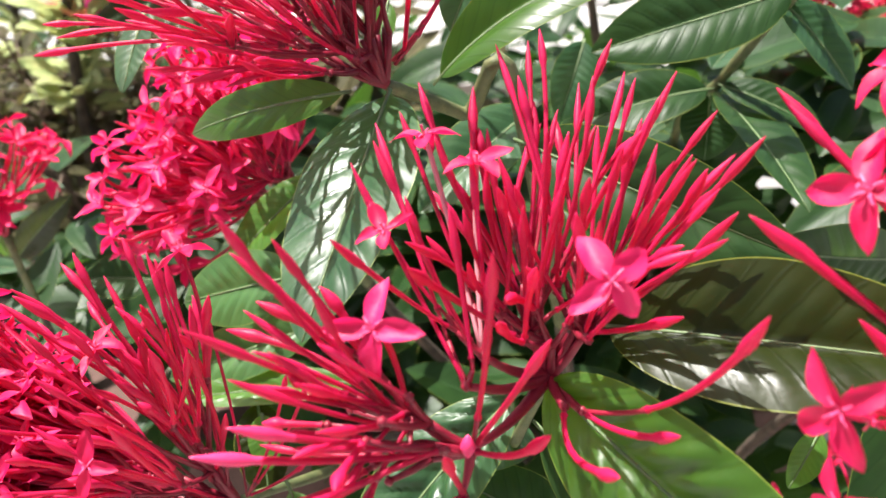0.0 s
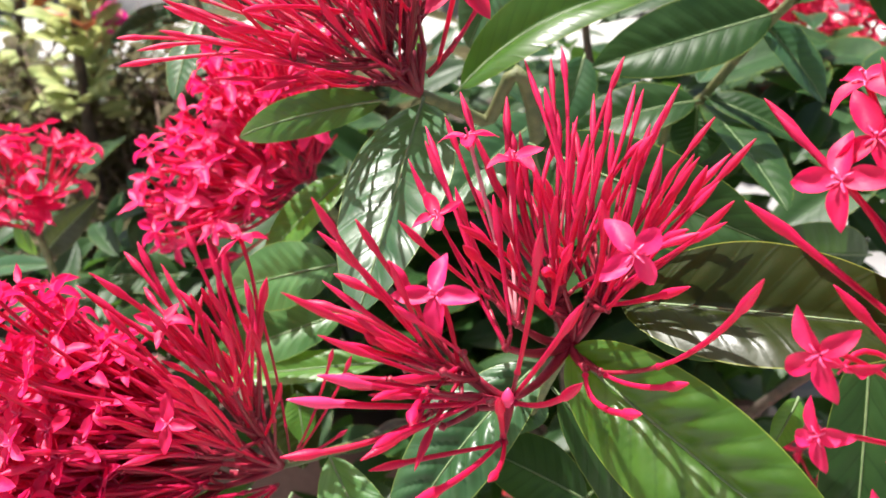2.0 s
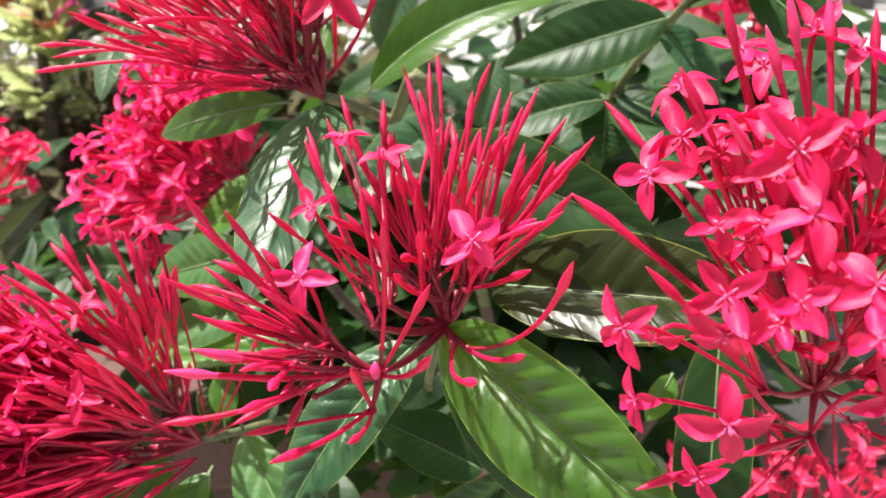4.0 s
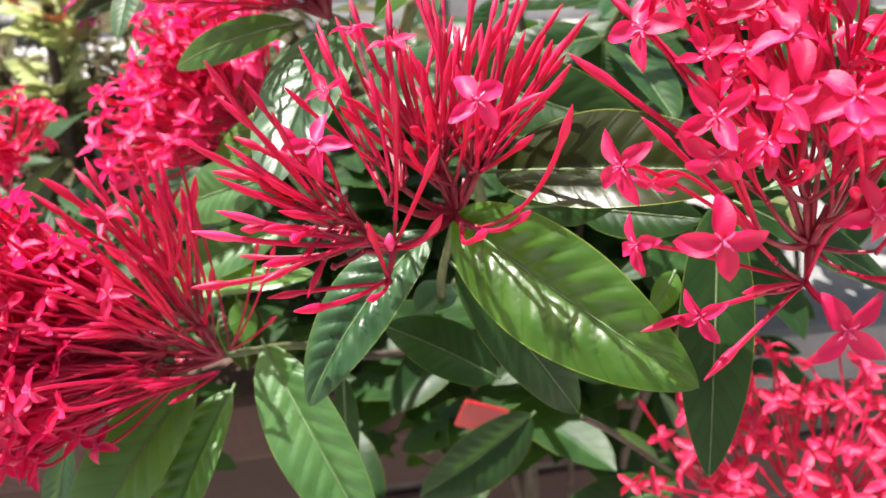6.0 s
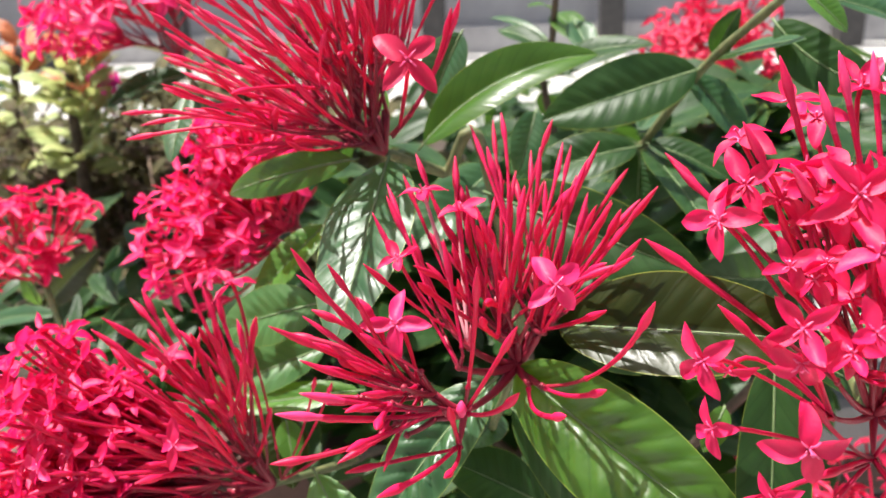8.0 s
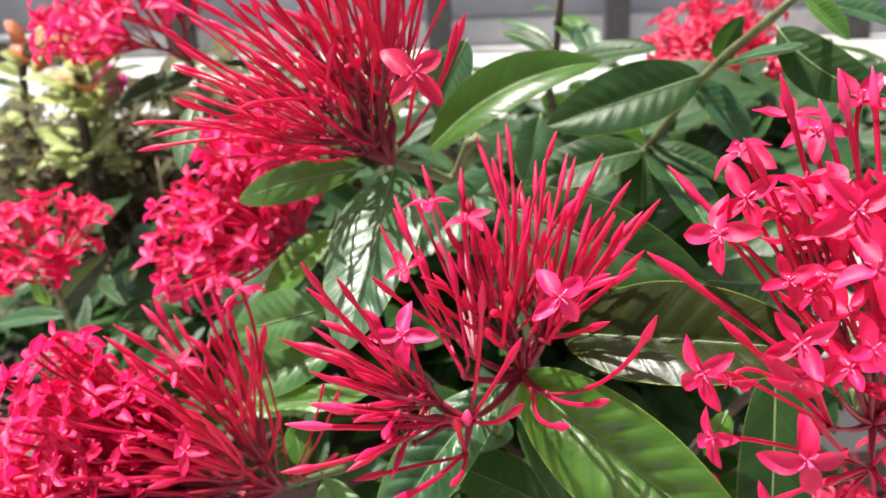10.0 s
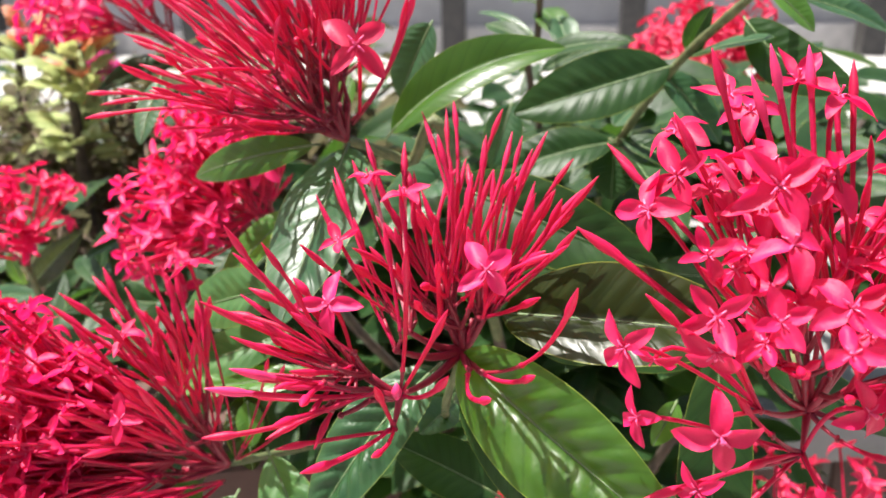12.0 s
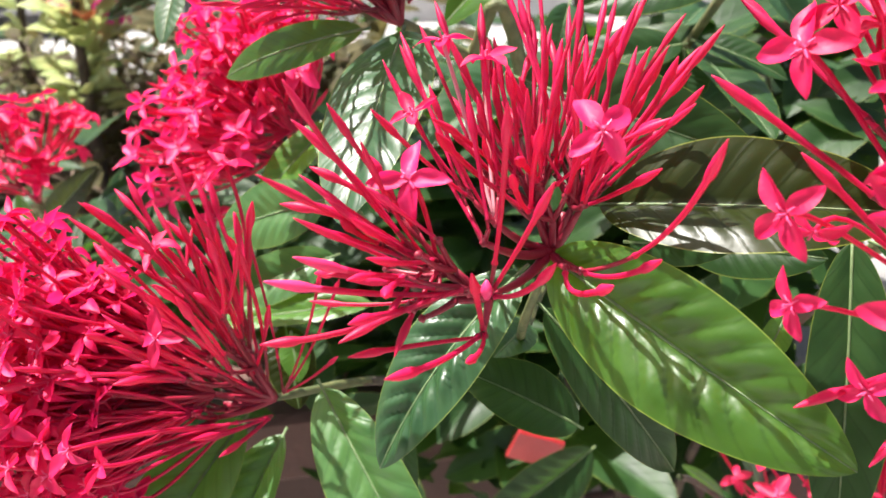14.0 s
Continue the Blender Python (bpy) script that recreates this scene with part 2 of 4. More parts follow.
def petal_mesh(name, curl, cup, twist, material, length=0.0104, width=0.0055):
    """A pointed lobe along +x, narrow at its foot, with raised margins; curl bends it back and twist turns its tip."""
    verts, faces = [], []
    nl, nw = 9, 6
    for i in range(nl + 1):
        v = i / nl
        w = width * 0.5 * 2.74 * (v + 0.03) ** 0.68 * (1.0 - v) ** 0.88
        a = curl * v
        x = length * (math.sin(a) / curl if abs(curl) > 1e-3 else v)
        z = -length * ((1 - math.cos(a)) / curl if abs(curl) > 1e-3 else 0)
        for j in range(nw + 1):
            u = j / nw * 2 - 1
            y = u * w * math.cos(cup * abs(u))
            h = abs(u) * w * math.sin(cup * abs(u)) + 0.00022 * math.sin(9 * v + 3 * u) - 0.00025 * (1 - abs(u)) * math.sin(math.pi * v)
            c, d = math.cos(twist * v), math.sin(twist * v)
            verts.append((x, y * c - h * d, z + h * c + y * d))
    for i in range(nl):
        for j in range(nw):
            a = i * (nw + 1) + j
            faces.append((a, a + 1, a + nw + 2, a + nw + 1))
    me = bpy.data.meshes.new(name)
    me.from_pydata(verts, [], faces)
    me.polygons.foreach_set("use_smooth", [True] * len(me.polygons))
    me.materials.append(material)
    return me


PETAL_FORMS = ((0.15, 0.35, 0.15), (0.5, 0.5, -0.3), (-0.35, 0.45, 0.25), (1.0, 0.3, 0.4), (-0.75, 0.7, -0.2), (1.7, 0.4, -0.35), (0.3, 1.0, 0.5))
PETALS = {m.name: [petal_mesh("petal", *f, m) for f in PETAL_FORMS] for m in (PETAL, PETAL_FAR, PETAL_PINK, PETAL_MAGENTA)}


def pistil_mesh():
    parts = [sweep([Vector((0, 0, -0.001)), Vector((0, 0, 0.0012)), Vector((0.0003, 0, 0.003))], [0.0003, 0.0003, 0.0004], 5)]
    for k in range(4):
        w = math.pi / 4 + k * math.pi / 2
        d = Vector((math.cos(w), math.sin(w), 0))
        parts.append(sweep([d * 0.0004, d * 0.0014 + Vector((0, 0, 0.0008)), d * 0.0028 + Vector((0, 0, 0.0007))], [0.00028, 0.0003, 0.0002], 5))
    v, f = join(parts)
    me = bpy.data.meshes.new("stamen")
    me.from_pydata(v, [], f)
    me.materials.append(ANTHER)
    return me


STAMENS = pistil_mesh()


def corolla_mesh(petal, k):
    """Four lobes as one small mesh, for flower heads far from the path."""
    parts = []
    for q in range(4):
        m = pose(0, 0, 0, 0, -8 + 7 * ((q + k) % 4), 90 * q + 11 * k)
        parts.append(([m @ v.co for v in petal.vertices], [tuple(p.vertices) for p in petal.polygons]))
    v, f = join(parts)
    me = bpy.data.meshes.new("corolla")
    me.from_pydata(v, [], f)
    me.polygons.foreach_set("use_smooth", [True] * len(me.polygons))
    me.materials.append(petal.materials[0])
    return me


COROLLAS = {n: [corolla_mesh(p, k) for k, p in enumerate(ps)] for n, ps in PETALS.items()}


def blossom(cluster, base, centre, face=None, lift=(0, 0, 0), size=1.0, spin=None, shape=None, material=None, simple=False, tube_material=None):
    """An open flower: slim tube with four spread lobes and a small star of stamens."""
    material = material or PETAL
    base, centre = V(base), V(centre)
    d = centre - base
    face = (V(face) if face is not None else d).normalized()
    neck = centre - face * min(0.012, d.length * 0.3)
    pts = bezier(base, base.lerp(neck, 0.45) + V(lift) * d.length, neck, centre, 9)
    rad = [TUBE_R * (0.8 + 0.25 * i / 9) * size**0.5 for i in range(10)]
    v, f = sweep(pts, rad, 6)
    tube = mesh_object("flower", v, f, tube_material or BUD, cluster)
    x = face.cross(Vector((0, 0, 1)))
    x = x.normalized() if x.length > 0.05 else Vector((1, 0, 0))
    y = face.cross(x)
    r0 = rng.uniform(0, 1.57) if spin is None else radians(spin)
    if simple:
        c = new("corolla", rng.choice(COROLLAS[material.name]))
        c.parent = tube
        dx = x * math.cos(r0) + y * math.sin(r0)
        c.matrix_basis = Matrix.Translation(centre) @ Matrix((dx, face.cross(dx), face)).transposed().to_4x4() @ Matrix.Diagonal((size, size, size, 1))
        return tube
    for k in range(4):
        w = r0 + k * math.pi / 2 + rng.uniform(-0.2, 0.2)
        dx = x * math.cos(w) + y * math.sin(w)
        dy = face.cross(dx)
        tilt = rng.uniform(-0.35, 0.6) if shape is None else rng.uniform(-0.1, 0.3)
        ax = (dx * math.cos(tilt) + face * math.sin(tilt)).normalized()
        az = ax.cross(dy).normalized()
        p = new("petal", PETALS[material.name][rng.choice((0, 1, 1, 2, 2, 3, 4, 5, 6) if shape is None else (shape, shape, shape, 1, 3))])
        p.parent = tube
        s = size * rng.uniform(0.9, 1.08)
        m = Matrix((ax, dy, az)).transposed().to_4x4()
        p.matrix_basis = Matrix.Translation(centre + dx * 0.0004) @ m @ Matrix.Diagonal((s, s * rng.uniform(0.88, 1.1), s, 1))
    st = new("stamen", STAMENS)
    st.parent = tube
    st.matrix_basis = Matrix.Translation(centre) @ Matrix((x, y, face)).transposed().to_4x4() @ Matrix.Diagonal((size, size, size, 1))
    return tube


def branchlets(cluster, root, nodes, thick=0.0017):
    """The forking flower stalk: from the root to each node from which tubes rise."""
    root = V(root)
    parts = []
    for p in nodes:
        p = V(p)
        a = root
        m = a.lerp(p, 0.5) + Vector((0, 0, -0.12 * (p - a).length))
        parts.append(sweep(bezier(a, a.lerp(m, 0.6), m, p, 6), [thick * (1 - 0.09 * i) for i in range(7)], 7))
        # a swollen joint
        parts.append(sweep([p - Vector((0, 0, 0.0012)), p, p + Vector((0, 0, 0.0012))], [0.0005, thick * 0.75, 0.0005], 7))
    v, f = join(parts)
    return mesh_object("stalk", v, f, STALK, cluster, "dark maroon forking flower stalk")


def twig_line(a, b, thick, sag=-0.08):
    m = a.lerp(b, 0.5) + Vector((0, 0, sag * (b - a).length))
    return sweep(bezier(a, a.lerp(m, 0.6), m, b, 5), [thick * (1 - 0.07 * i) for i in range(6)], 6)


def dome(cluster, root, axis, radius, count, opened, spread=80.0, seed=1, jitter=0.18, size=1.0, fat=1.0, material=None, bias=(0, 0, 0), simple=False, forks=16, reach=(0.30, 0.60)):
    """A flower head: a twice-forking stalk whose ends each carry a loose bunch of flowers, tips on a rough dome."""
    r = random.Random(seed)
    root, axis = V(root), V(axis).normalized()
    x = axis.orthogonal().normalized()
    y = axis.cross(x)

    def towards(a, w):
        return axis * math.cos(a) + (x * math.cos(w) + y * math.sin(w)) * math.sin(a)

    parts, ends, arms = [], [], []
    for k in range(6):
        d = towards(radians(spread) * (0.1 if k == 0 else 0.55), k * 1.2566 + r.uniform(-0.3, 0.3))
        p = root + d * radius * r.uniform(0.16, 0.26)
        arms.append(p)
        parts.append(twig_line(root, p, 0.0015))
    for k in range(forks):
        a = math.acos(1 - (1 - math.cos(radians(spread))) * (k + 0.5) / forks)
        d = towards(a * 0.92, k * 2.39996 + r.uniform(-0.3, 0.3))
        p = root + d * radius * r.uniform(*reach)
        ends.append((p, d))
        near = min(arms, key=lambda q: (q - p).length)
        parts.append(twig_line(near, p, 0.0010))
        parts.append(sweep([p - d * 0.001, p, p + d * 0.001], [0.0005, 0.0013, 0.0005], 6))
    v, f = join(parts)
    mesh_object("stalk", v, f, STALK, cluster, "dark maroon forking flower stalk")
    for i in range(count):
        a = math.acos(1 - (1 - math.cos(radians(spread))) * (i + 0.5) / count)
        d = towards(a, i * 2.39996 + r.uniform(-0.3, 0.3))
        tip = root + d * radius * r.uniform(1 - jitter, 1 + jitter * 0.5)
        b, _ = min(ends, key=lambda e: (e[1] - d).length + r.uniform(0, 0.25))
        lift = Vector((r.uniform(-1, 1), r.uniform(-1, 1), r.uniform(-0.6, 1))) * 0.15
        if r.random() < opened:
            face = (d + V(bias) + Vector((r.uniform(-1, 1), r.uniform(-1, 1), r.uniform(-0.6, 1))) * 0.5).normalized()
            blossom(cluster, b, tip, face, lift, size * r.uniform(0.8, 1.12), None, None, material, simple)
        else:
            bud(cluster, b, tip, lift, fat * r.uniform(0.75, 1.15), None, BUD_LENGTH * size * r.uniform(0.65, 1.15))


# ---- leaves and stems ----
def leaf_arrays(base, tip, width, face, arch=0.06, fold=0.4, sway=0.0, nl=99, nw=16, quilt=0.08, ripple=0.03, fold2=None, seed=0):
    r = random.Random(seed)
    base, tip = V(base), V(tip)
    ax = tip - base
    length = ax.length
    ax.normalize()
    n = V(face)
    n = (n - ax * n.dot(ax)).normalized()
    s = n.cross(ax)
    fold2 = fold if fold2 is None else fold2
    ph = r.uniform(0, 6.28)
    verts, uvs, faces, rib = [], [], [], []
    for i in range(nl + 1):
        v = i / nl
        e = max(0.0, (v - 0.045) / 0.955)
        prof = (e**0.62) * ((1 - e) ** 0.74) * 2.53
        w = width * 0.5 * min(1.0, prof) + width * 0.022 * (1 - v)
        bow = 4 * v * (1 - v)
        c = base + ax * length * v + n * arch * length * bow + s * sway * length * bow
        rib.append(c)
        for j in range(nw + 1):
            u = j / nw * 2 - 1
            fa = fold if u < 0 else fold2
            k = abs(u)
            cell = math.sin(math.pi * ((v - 0.16 * k) * 11.0 % 1.0)) ** 0.7 * (0.75 + 0.5 * noise.noise((v * 6 + ph, u * 2, ph)))
            h = quilt * w * cell * math.sin(math.pi * min(1, k * 1.05)) + ripple * w * k * k * math.sin(14 * v + ph + (2 if u > 0 else 0))
            ang = fa * (1 - 0.35 * k)
            verts.append(c + s * (u * w * math.cos(ang)) + n * (k * w * math.sin(ang) + h))
            uvs.append((j / nw, v))
    for i in range(nl):
        for j in range(nw):
            a = i * (nw + 1) + j
            faces.append((a, a + 1, a + nw + 2, a + nw + 1))
    return verts, faces, uvs, rib, n


LEAF_COUNT = [0]


def leaf(branch, base, tip, width, face, material=None, label="", rib=True, **kw):
    LEAF_COUNT[0] += 1
    verts, faces, uvs, line, n = leaf_arrays(base, tip, width, face, seed=LEAF_COUNT[0], **kw)
    ob = mesh_object("leaf", verts, faces, material or LEAF, branch, label, True, uvs)
    if rib:
        pts = [p + n * 0.0002 for p in line[::9]]
        v, f = sweep(pts, [0.0006 * (1 - 0.7 * i / (len(pts) - 1)) for i in range(len(pts))], 5)
        mesh_object("midrib", v, f, RIB, ob, "pale raised midrib")
    return ob


def stem(branch, points, r0, r1, material=None, name="stem"):
    pts = [V(p) for p in points]
    out = []
    for i in range(len(pts) - 1):
        a, b = pts[i], pts[i + 1]
        p0, p3 = pts[max(i - 1, 0)], pts[min(i + 2, len(pts) - 1)]
        seg = bezier(a, a + (b - p0) / 6, b - (p3 - a) / 6, b, 8)
        out += seg if i == 0 else seg[1:]
    n = len(out)
    v, f = sweep(out, [(r0 + (r1 - r0) * i / (n - 1)) * (1 + 0.06 * math.sin(i * 1.7)) for i in range(n)], 8)
    ob = mesh_object(name, v, f, material or TWIG, branch)
    # below 0.9 m the brown bark colour stands in for shade on the stems
    ob.data.materials.append(BARK)
    ob.data.polygons.foreach_set("material_index", [int(p.center.z < 0.9) for p in ob.data.polygons])
    return ob


def box(name, size, m, material, parent=None, label="", bevel=0.004):
    bm = bmesh.new()
    bmesh.ops.create_cube(bm, size=1.0)
    bmesh.ops.scale(bm, vec=size, verts=bm.verts)
    if bevel:
        bmesh.ops.bevel(bm, geom=bm.edges[:], offset=bevel, segments=1, affect="EDGES")
    me = bpy.data.meshes.new(name)
    bm.to_mesh(me)
    bm.free()
    me.materials.append(material)
    ob = new(name, me)
    ob.matrix_basis = m
    if parent is not None:
        ob.parent = parent
    if label:
        ob["label"] = label
    return ob


# ---- setting ----
def ground():
    verts, faces = [], []
    n = 60
    for i in range(n + 1):
        for j in range(n + 1):
            x = (i / n * 2 - 1)
            y = (j / n * 2 - 1)
            x, y = 60 * x * abs(x) ** 1.6, 60 * y * abs(y) ** 1.6
            verts.append((x, y, 0.004 * noise.noise((x * 3, y * 3, 0))))
    for i in range(n):
        for j in range(n):
            a = i * (n + 1) + j
            faces.append((a, a + n + 1, a + n + 2, a + 1))
    return tagged(mesh_object("ground", verts, faces, PAVING), "pale sunlit paving", "paving", kind="structure")


ground()
# a brick bed wall with a concrete top, coloured as if shaded, runs behind the shrub
WALL_A, WALL_B = Vector((-0.75, 0.36, 0)), Vector((1.15, 0.80, 0))
WALL_TOP = 0.73
along = (WALL_B - WALL_A).normalized()
across = Vector((-along.y, along.x, 0))
wall_turn = math.degrees(math.atan2(along.y, along.x))
wall_len = (WALL_B - WALL_A).length


def wall_pose(s, d, z):
    p = WALL_A + along * s + across * d
    return pose(p.x, p.y, z, 0, 0, wall_turn)


wall_bed = tagged(new("wall_bed"), "brown brick bed wall with recessed mortar joints", "wall", kind="structure")
box("mortar", (wall_len, 0.20, WALL_TOP - 0.06), wall_pose(wall_len / 2, 0.125, (WALL_TOP - 0.06) / 2), MORTAR, wall_bed)
box("coping", (1.0, 0.16, 0.06), wall_pose(0.49, 0.07, WALL_TOP - 0.03), BRICK, wall_bed, "brown brick capping", 0.006)
box("coping", (wall_len - 0.99, 0.52, 0.06), wall_pose(0.996 + (wall_len - 0.99) / 2, 0.25, WALL_TOP - 0.03), COPING_SHADED, wall_bed, "wide concrete coping, its shade put into a darker grey", 0.006)


def soil_bed():
    """The raised planting bed behind the wall, with uneven earth."""
    verts, faces = [], []
    nx, ny = 60, 36
    for i in range(nx + 1):
        for j in range(ny + 1):
            s, d = -0.9 + i / nx * 3.6, 0.16 + j / ny * 1.3
            p = WALL_A + along * s + across * d
            edge = min(1.0, (ny - j) / 3, i / 2, (nx - i) / 2)
            if not 0.0 < s < wall_len:
                edge = min(edge, j / 2)
            verts.append((p.x, p.y, (0.675 + 0.02 * noise.noise((p.x * 9, p.y * 9, 0)) + 0.01 * noise.noise((p.x * 40, p.y * 40, 3))) * edge))
    for i in range(nx):
        for j in range(ny):
            a = i * (ny + 1) + j
            faces.append((a, a + ny + 1, a + ny + 2, a + 1))
    return tagged(mesh_object("soil_bed", verts, faces, SOIL), "dark earth of the raised planting bed", "soil", kind="structure")


soil_bed()

# paving beyond and the facade that closes the view
facade = tagged(new("facade"), "grey plastered house front with dark posts", "building", kind="structure")
box("wall", (30.0, 0.25, 3.4), pose(0.3, 8.7, 1.7), PLASTER, facade)
box("plinth", (30.0, 0.10, 0.25), pose(0.3, 8.52, 0.125), CONCRETE, facade)
for px in (-7.4, -5.2, -3.1, -0.6, 1.05, 3.2, 5.4, 8.0):
    box("post", (0.22, 0.22, 3.4), pose(px, 8.2, 1.7), DARK_METAL, facade)


trough = thing("trough", "low dark trough standing before the house front", "trough")
box("body", (1.9, 0.26, 0.24), pose(-5.0, 8.28, 0.12), DARK_METAL, trough)
box("rim", (1.5, 0.30, 0.03), pose(-5.3, 8.27, 0.256), CONCRETE, trough, "pale rim")

# unseen grey wall, added behind the viewer to dim sky reflections on the leaves
box("wall", (14.0, 0.20, 2.6), pose(0.3, -3.4, 1.3), PLASTER, tagged(new("unseen_wall_behind"), "unseen plain grey wall added behind the viewer to dim reflections", "wall", kind="structure"))


# ---- the centre flower head and its branch ----
branch_c = thing("leafy_branch", "ixora branch with broad glossy green leaves under a flower head", "branch", "ixora branches")
stem(branch_c, [(0.050, 0.52, 0.0), (0.060, 0.50, 0.62), (0.035, 0.34, 0.90), (0.0156, 0.2239, 0.9391), (0.0252, 0.1819, 0.9910)], 0.0030, 0.0013)
stem(branch_c, [(0.1480, 0.3989, 0.7246), (0.0948, 0.2751, 0.8375), (0.0695, 0.1937, 0.9020)], 0.0016, 0.0012)
leaf(branch_c, (0.0221, 0.1810, 0.9922), (0.0949, 0.1200, 0.9596), 0.0375, (-0.36, -0.84, 0.36), LEAF_MID, arch=0.04, fold=0.38, fold2=0.40, sway=0.0, quilt=0.17)
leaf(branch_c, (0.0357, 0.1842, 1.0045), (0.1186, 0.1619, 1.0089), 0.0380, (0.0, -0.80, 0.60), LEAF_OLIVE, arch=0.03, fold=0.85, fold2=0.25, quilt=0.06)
leaf(branch_c, (0.0184, 0.1800, 0.9876), (-0.0262, 0.1550, 0.9322), 0.0265, (-0.15, -0.66, 0.72), LEAF, arch=0.06, fold=0.4, quilt=0.26, sway=-0.03)
leaf(branch_c, (0.0380, 0.2150, 0.9066), (-0.0085, 0.2150, 0.9320), 0.0255, (0.05, -0.6, 0.8), LEAF_DARK_SHADE, arch=0.05)
leaf(branch_c, (0.0211, 0.1950, 0.9678), (0.0685, 0.2000, 0.8998), 0.0270, (0.3, -0.75, 0.55), LEAF_DARK_SHADE, arch=0.05, fold=0.35)
leaf(branch_c, (0.0491, 0.2058, 0.9842), (0.0802, 0.1781, 0.9961), 0.0152, (0.25, -0.9, 0.2), LEAF_DARK_SHADE, arch=0.03)
leaf(branch_c, (0.0679, 0.2296, 0.9757), (0.1137, 0.2074, 0.9772), 0.0206, (0.25, -0.9, 0.25), LEAF_DARK_SHADE, arch=0.02)
leaf(branch_c, (0.0186, 0.2298, 0.9426), (0.0063, 0.2059, 0.9414), 0.0160, (0.0, -0.7, 0.7), LEAF, arch=0.02)

cluster_c = thing("flower_cluster", "crimson ixora head of mostly closed pointed buds", "flower", "ixora flower heads")
JC = (0.0251, 0.1808, 0.9920)
NC = [(0.0294, 0.1795, 1.0009), (0.0331, 0.1761, 1.0068), (0.0201, 0.1756, 1.0071), (0.0094, 0.1638, 1.0066), (0.0067, 0.1526, 1.0055)]
NK = [(0.0080, 0.1477, 0.9926), (0.0030, 0.1418, 0.9961), (-0.0047, 0.1443, 1.0032), (0.0065, 0.1426, 0.9847)]
NR = [(0.0284, 0.1653, 0.9927), (0.0326, 0.1655, 0.9916)]
branchlets(cluster_c, JC, NC + NK[:1] + NR, 0.0019)
branchlets(cluster_c, NK[0], NK[1:], 0.0014)


def fan(cluster, bases, tips, seed, side=0.05, fat=1.0):
    r = random.Random(seed)
    side_twigs = []
    for i, tip in enumerate(tips):
        t = V(tip)
        b = min((V(p) for p in bases), key=lambda p: (p - t).length + r.uniform(0, 0.012))
        b = b.lerp(t, r.uniform(0.0, 0.22)) + Vector((r.uniform(-1, 1), r.uniform(-1, 1), r.uniform(-1, 1))) * 0.0022
        side_twigs.append(twig_line(min((V(p) for p in bases), key=lambda p: (p - b).length), b, 0.0009))
        lift = Vector((r.uniform(-1, 1), r.uniform(-1, 1), r.uniform(-1, 1))) * side * 2.0
        bud(cluster, b, tip, lift, fat * r.uniform(0.72, 1.02), None, BUD_LENGTH * r.uniform(0.8, 1.25))
    v, f = join(side_twigs)
    mesh_object("stalk", v, f, STALK, cluster, "dark maroon forking flower stalk")


TIPS_BACK = [
    (0.0100, 0.2094, 1.0688), (0.0178, 0.2175, 1.0682), (0.0207, 0.2129, 1.0719), (0.0158, 0.2037, 1.0622), (0.0052, 0.1978, 1.0608), (0.0256, 0.2038, 1.0537),
    (0.0311, 0.2176, 1.0572), (0.0380, 0.2059, 1.0705), (0.0413, 0.2037, 1.0631), (0.0447, 0.2105, 1.0602), (0.0455, 0.1982, 1.0531), (0.0491, 0.1949, 1.0481),
    (0.0418, 0.1869, 1.0516), (0.0285, 0.1834, 1.0498), (0.0613, 0.1902, 1.0572), (0.0555, 0.1837, 1.0487), (0.0679, 0.1725, 1.0563), (0.0585, 0.1660, 1.0470),
]
TIPS_SIDE = [
    (0.0589, 0.1553, 1.0403), (0.0546, 0.1596, 1.0359), (-0.0079, 0.1974, 1.0620), (-0.0118, 0.1914, 1.0563), (-0.0166, 0.1854, 1.0552), (-0.0162, 0.1796, 1.0527),
    (-0.0196, 0.1702, 1.0504), (0.0063, 0.1749, 1.0525), (0.0090, 0.1898, 1.0528), (0.0118, 0.1864, 1.0471), (0.0197, 0.2038, 1.0558), (0.0352, 0.1982, 1.0512),
    (0.0507, 0.1759, 1.0408), (0.0182, 0.1639, 1.0433), (0.0026, 0.1633, 1.0435), (-0.0072, 0.1662, 1.0443),
]
TIPS_LEFT = [
    (-0.0359, 0.1312, 1.0533), (-0.0370, 0.1386, 1.0425), (-0.0275, 0.1360, 1.0467), (-0.0380, 0.1439, 1.0274), (-0.0193, 0.1298, 1.0397), (-0.0424, 0.1241, 1.0337),
    (-0.0332, 0.1333, 1.0241), (-0.0288, 0.1303, 1.0259), (-0.0351, 0.1246, 1.0231), (-0.0331, 0.1291, 1.0190), (-0.0192, 0.1452, 1.0430), (-0.0219, 0.1232, 1.0237),
]
TIPS_LOW = [
    (-0.0246, 0.1257, 1.0072), (-0.0162, 0.1246, 0.9961), (-0.0258, 0.1179, 0.9945), (-0.0250, 0.1224, 0.9883), (-0.0143, 0.1253, 0.9867), (-0.0184, 0.1216, 1.0143),
]
TIPS_FRONT = [
    (0.0450, 0.1640, 1.0455), (0.0390, 0.1720, 1.0540), (0.0480, 0.1880, 1.0610), (0.0340, 0.1600, 1.0420), (0.0270, 0.1690, 1.0480), (0.0540, 0.1700, 1.0520),
    (0.0230, 0.1760, 1.0570), (0.0640, 0.1800, 1.0500), (0.0330, 0.1900, 1.0650), (0.0420, 0.1540, 1.0350), (0.0140, 0.1660, 1.0470), (0.0620, 0.1630, 1.0430),
    (0.0530, 0.2000, 1.0640), (-0.0020, 0.1780, 1.0540), (-0.0060, 0.1560, 1.0380),
]
fan(cluster_c, NC, TIPS_BACK, 11, 0.04)
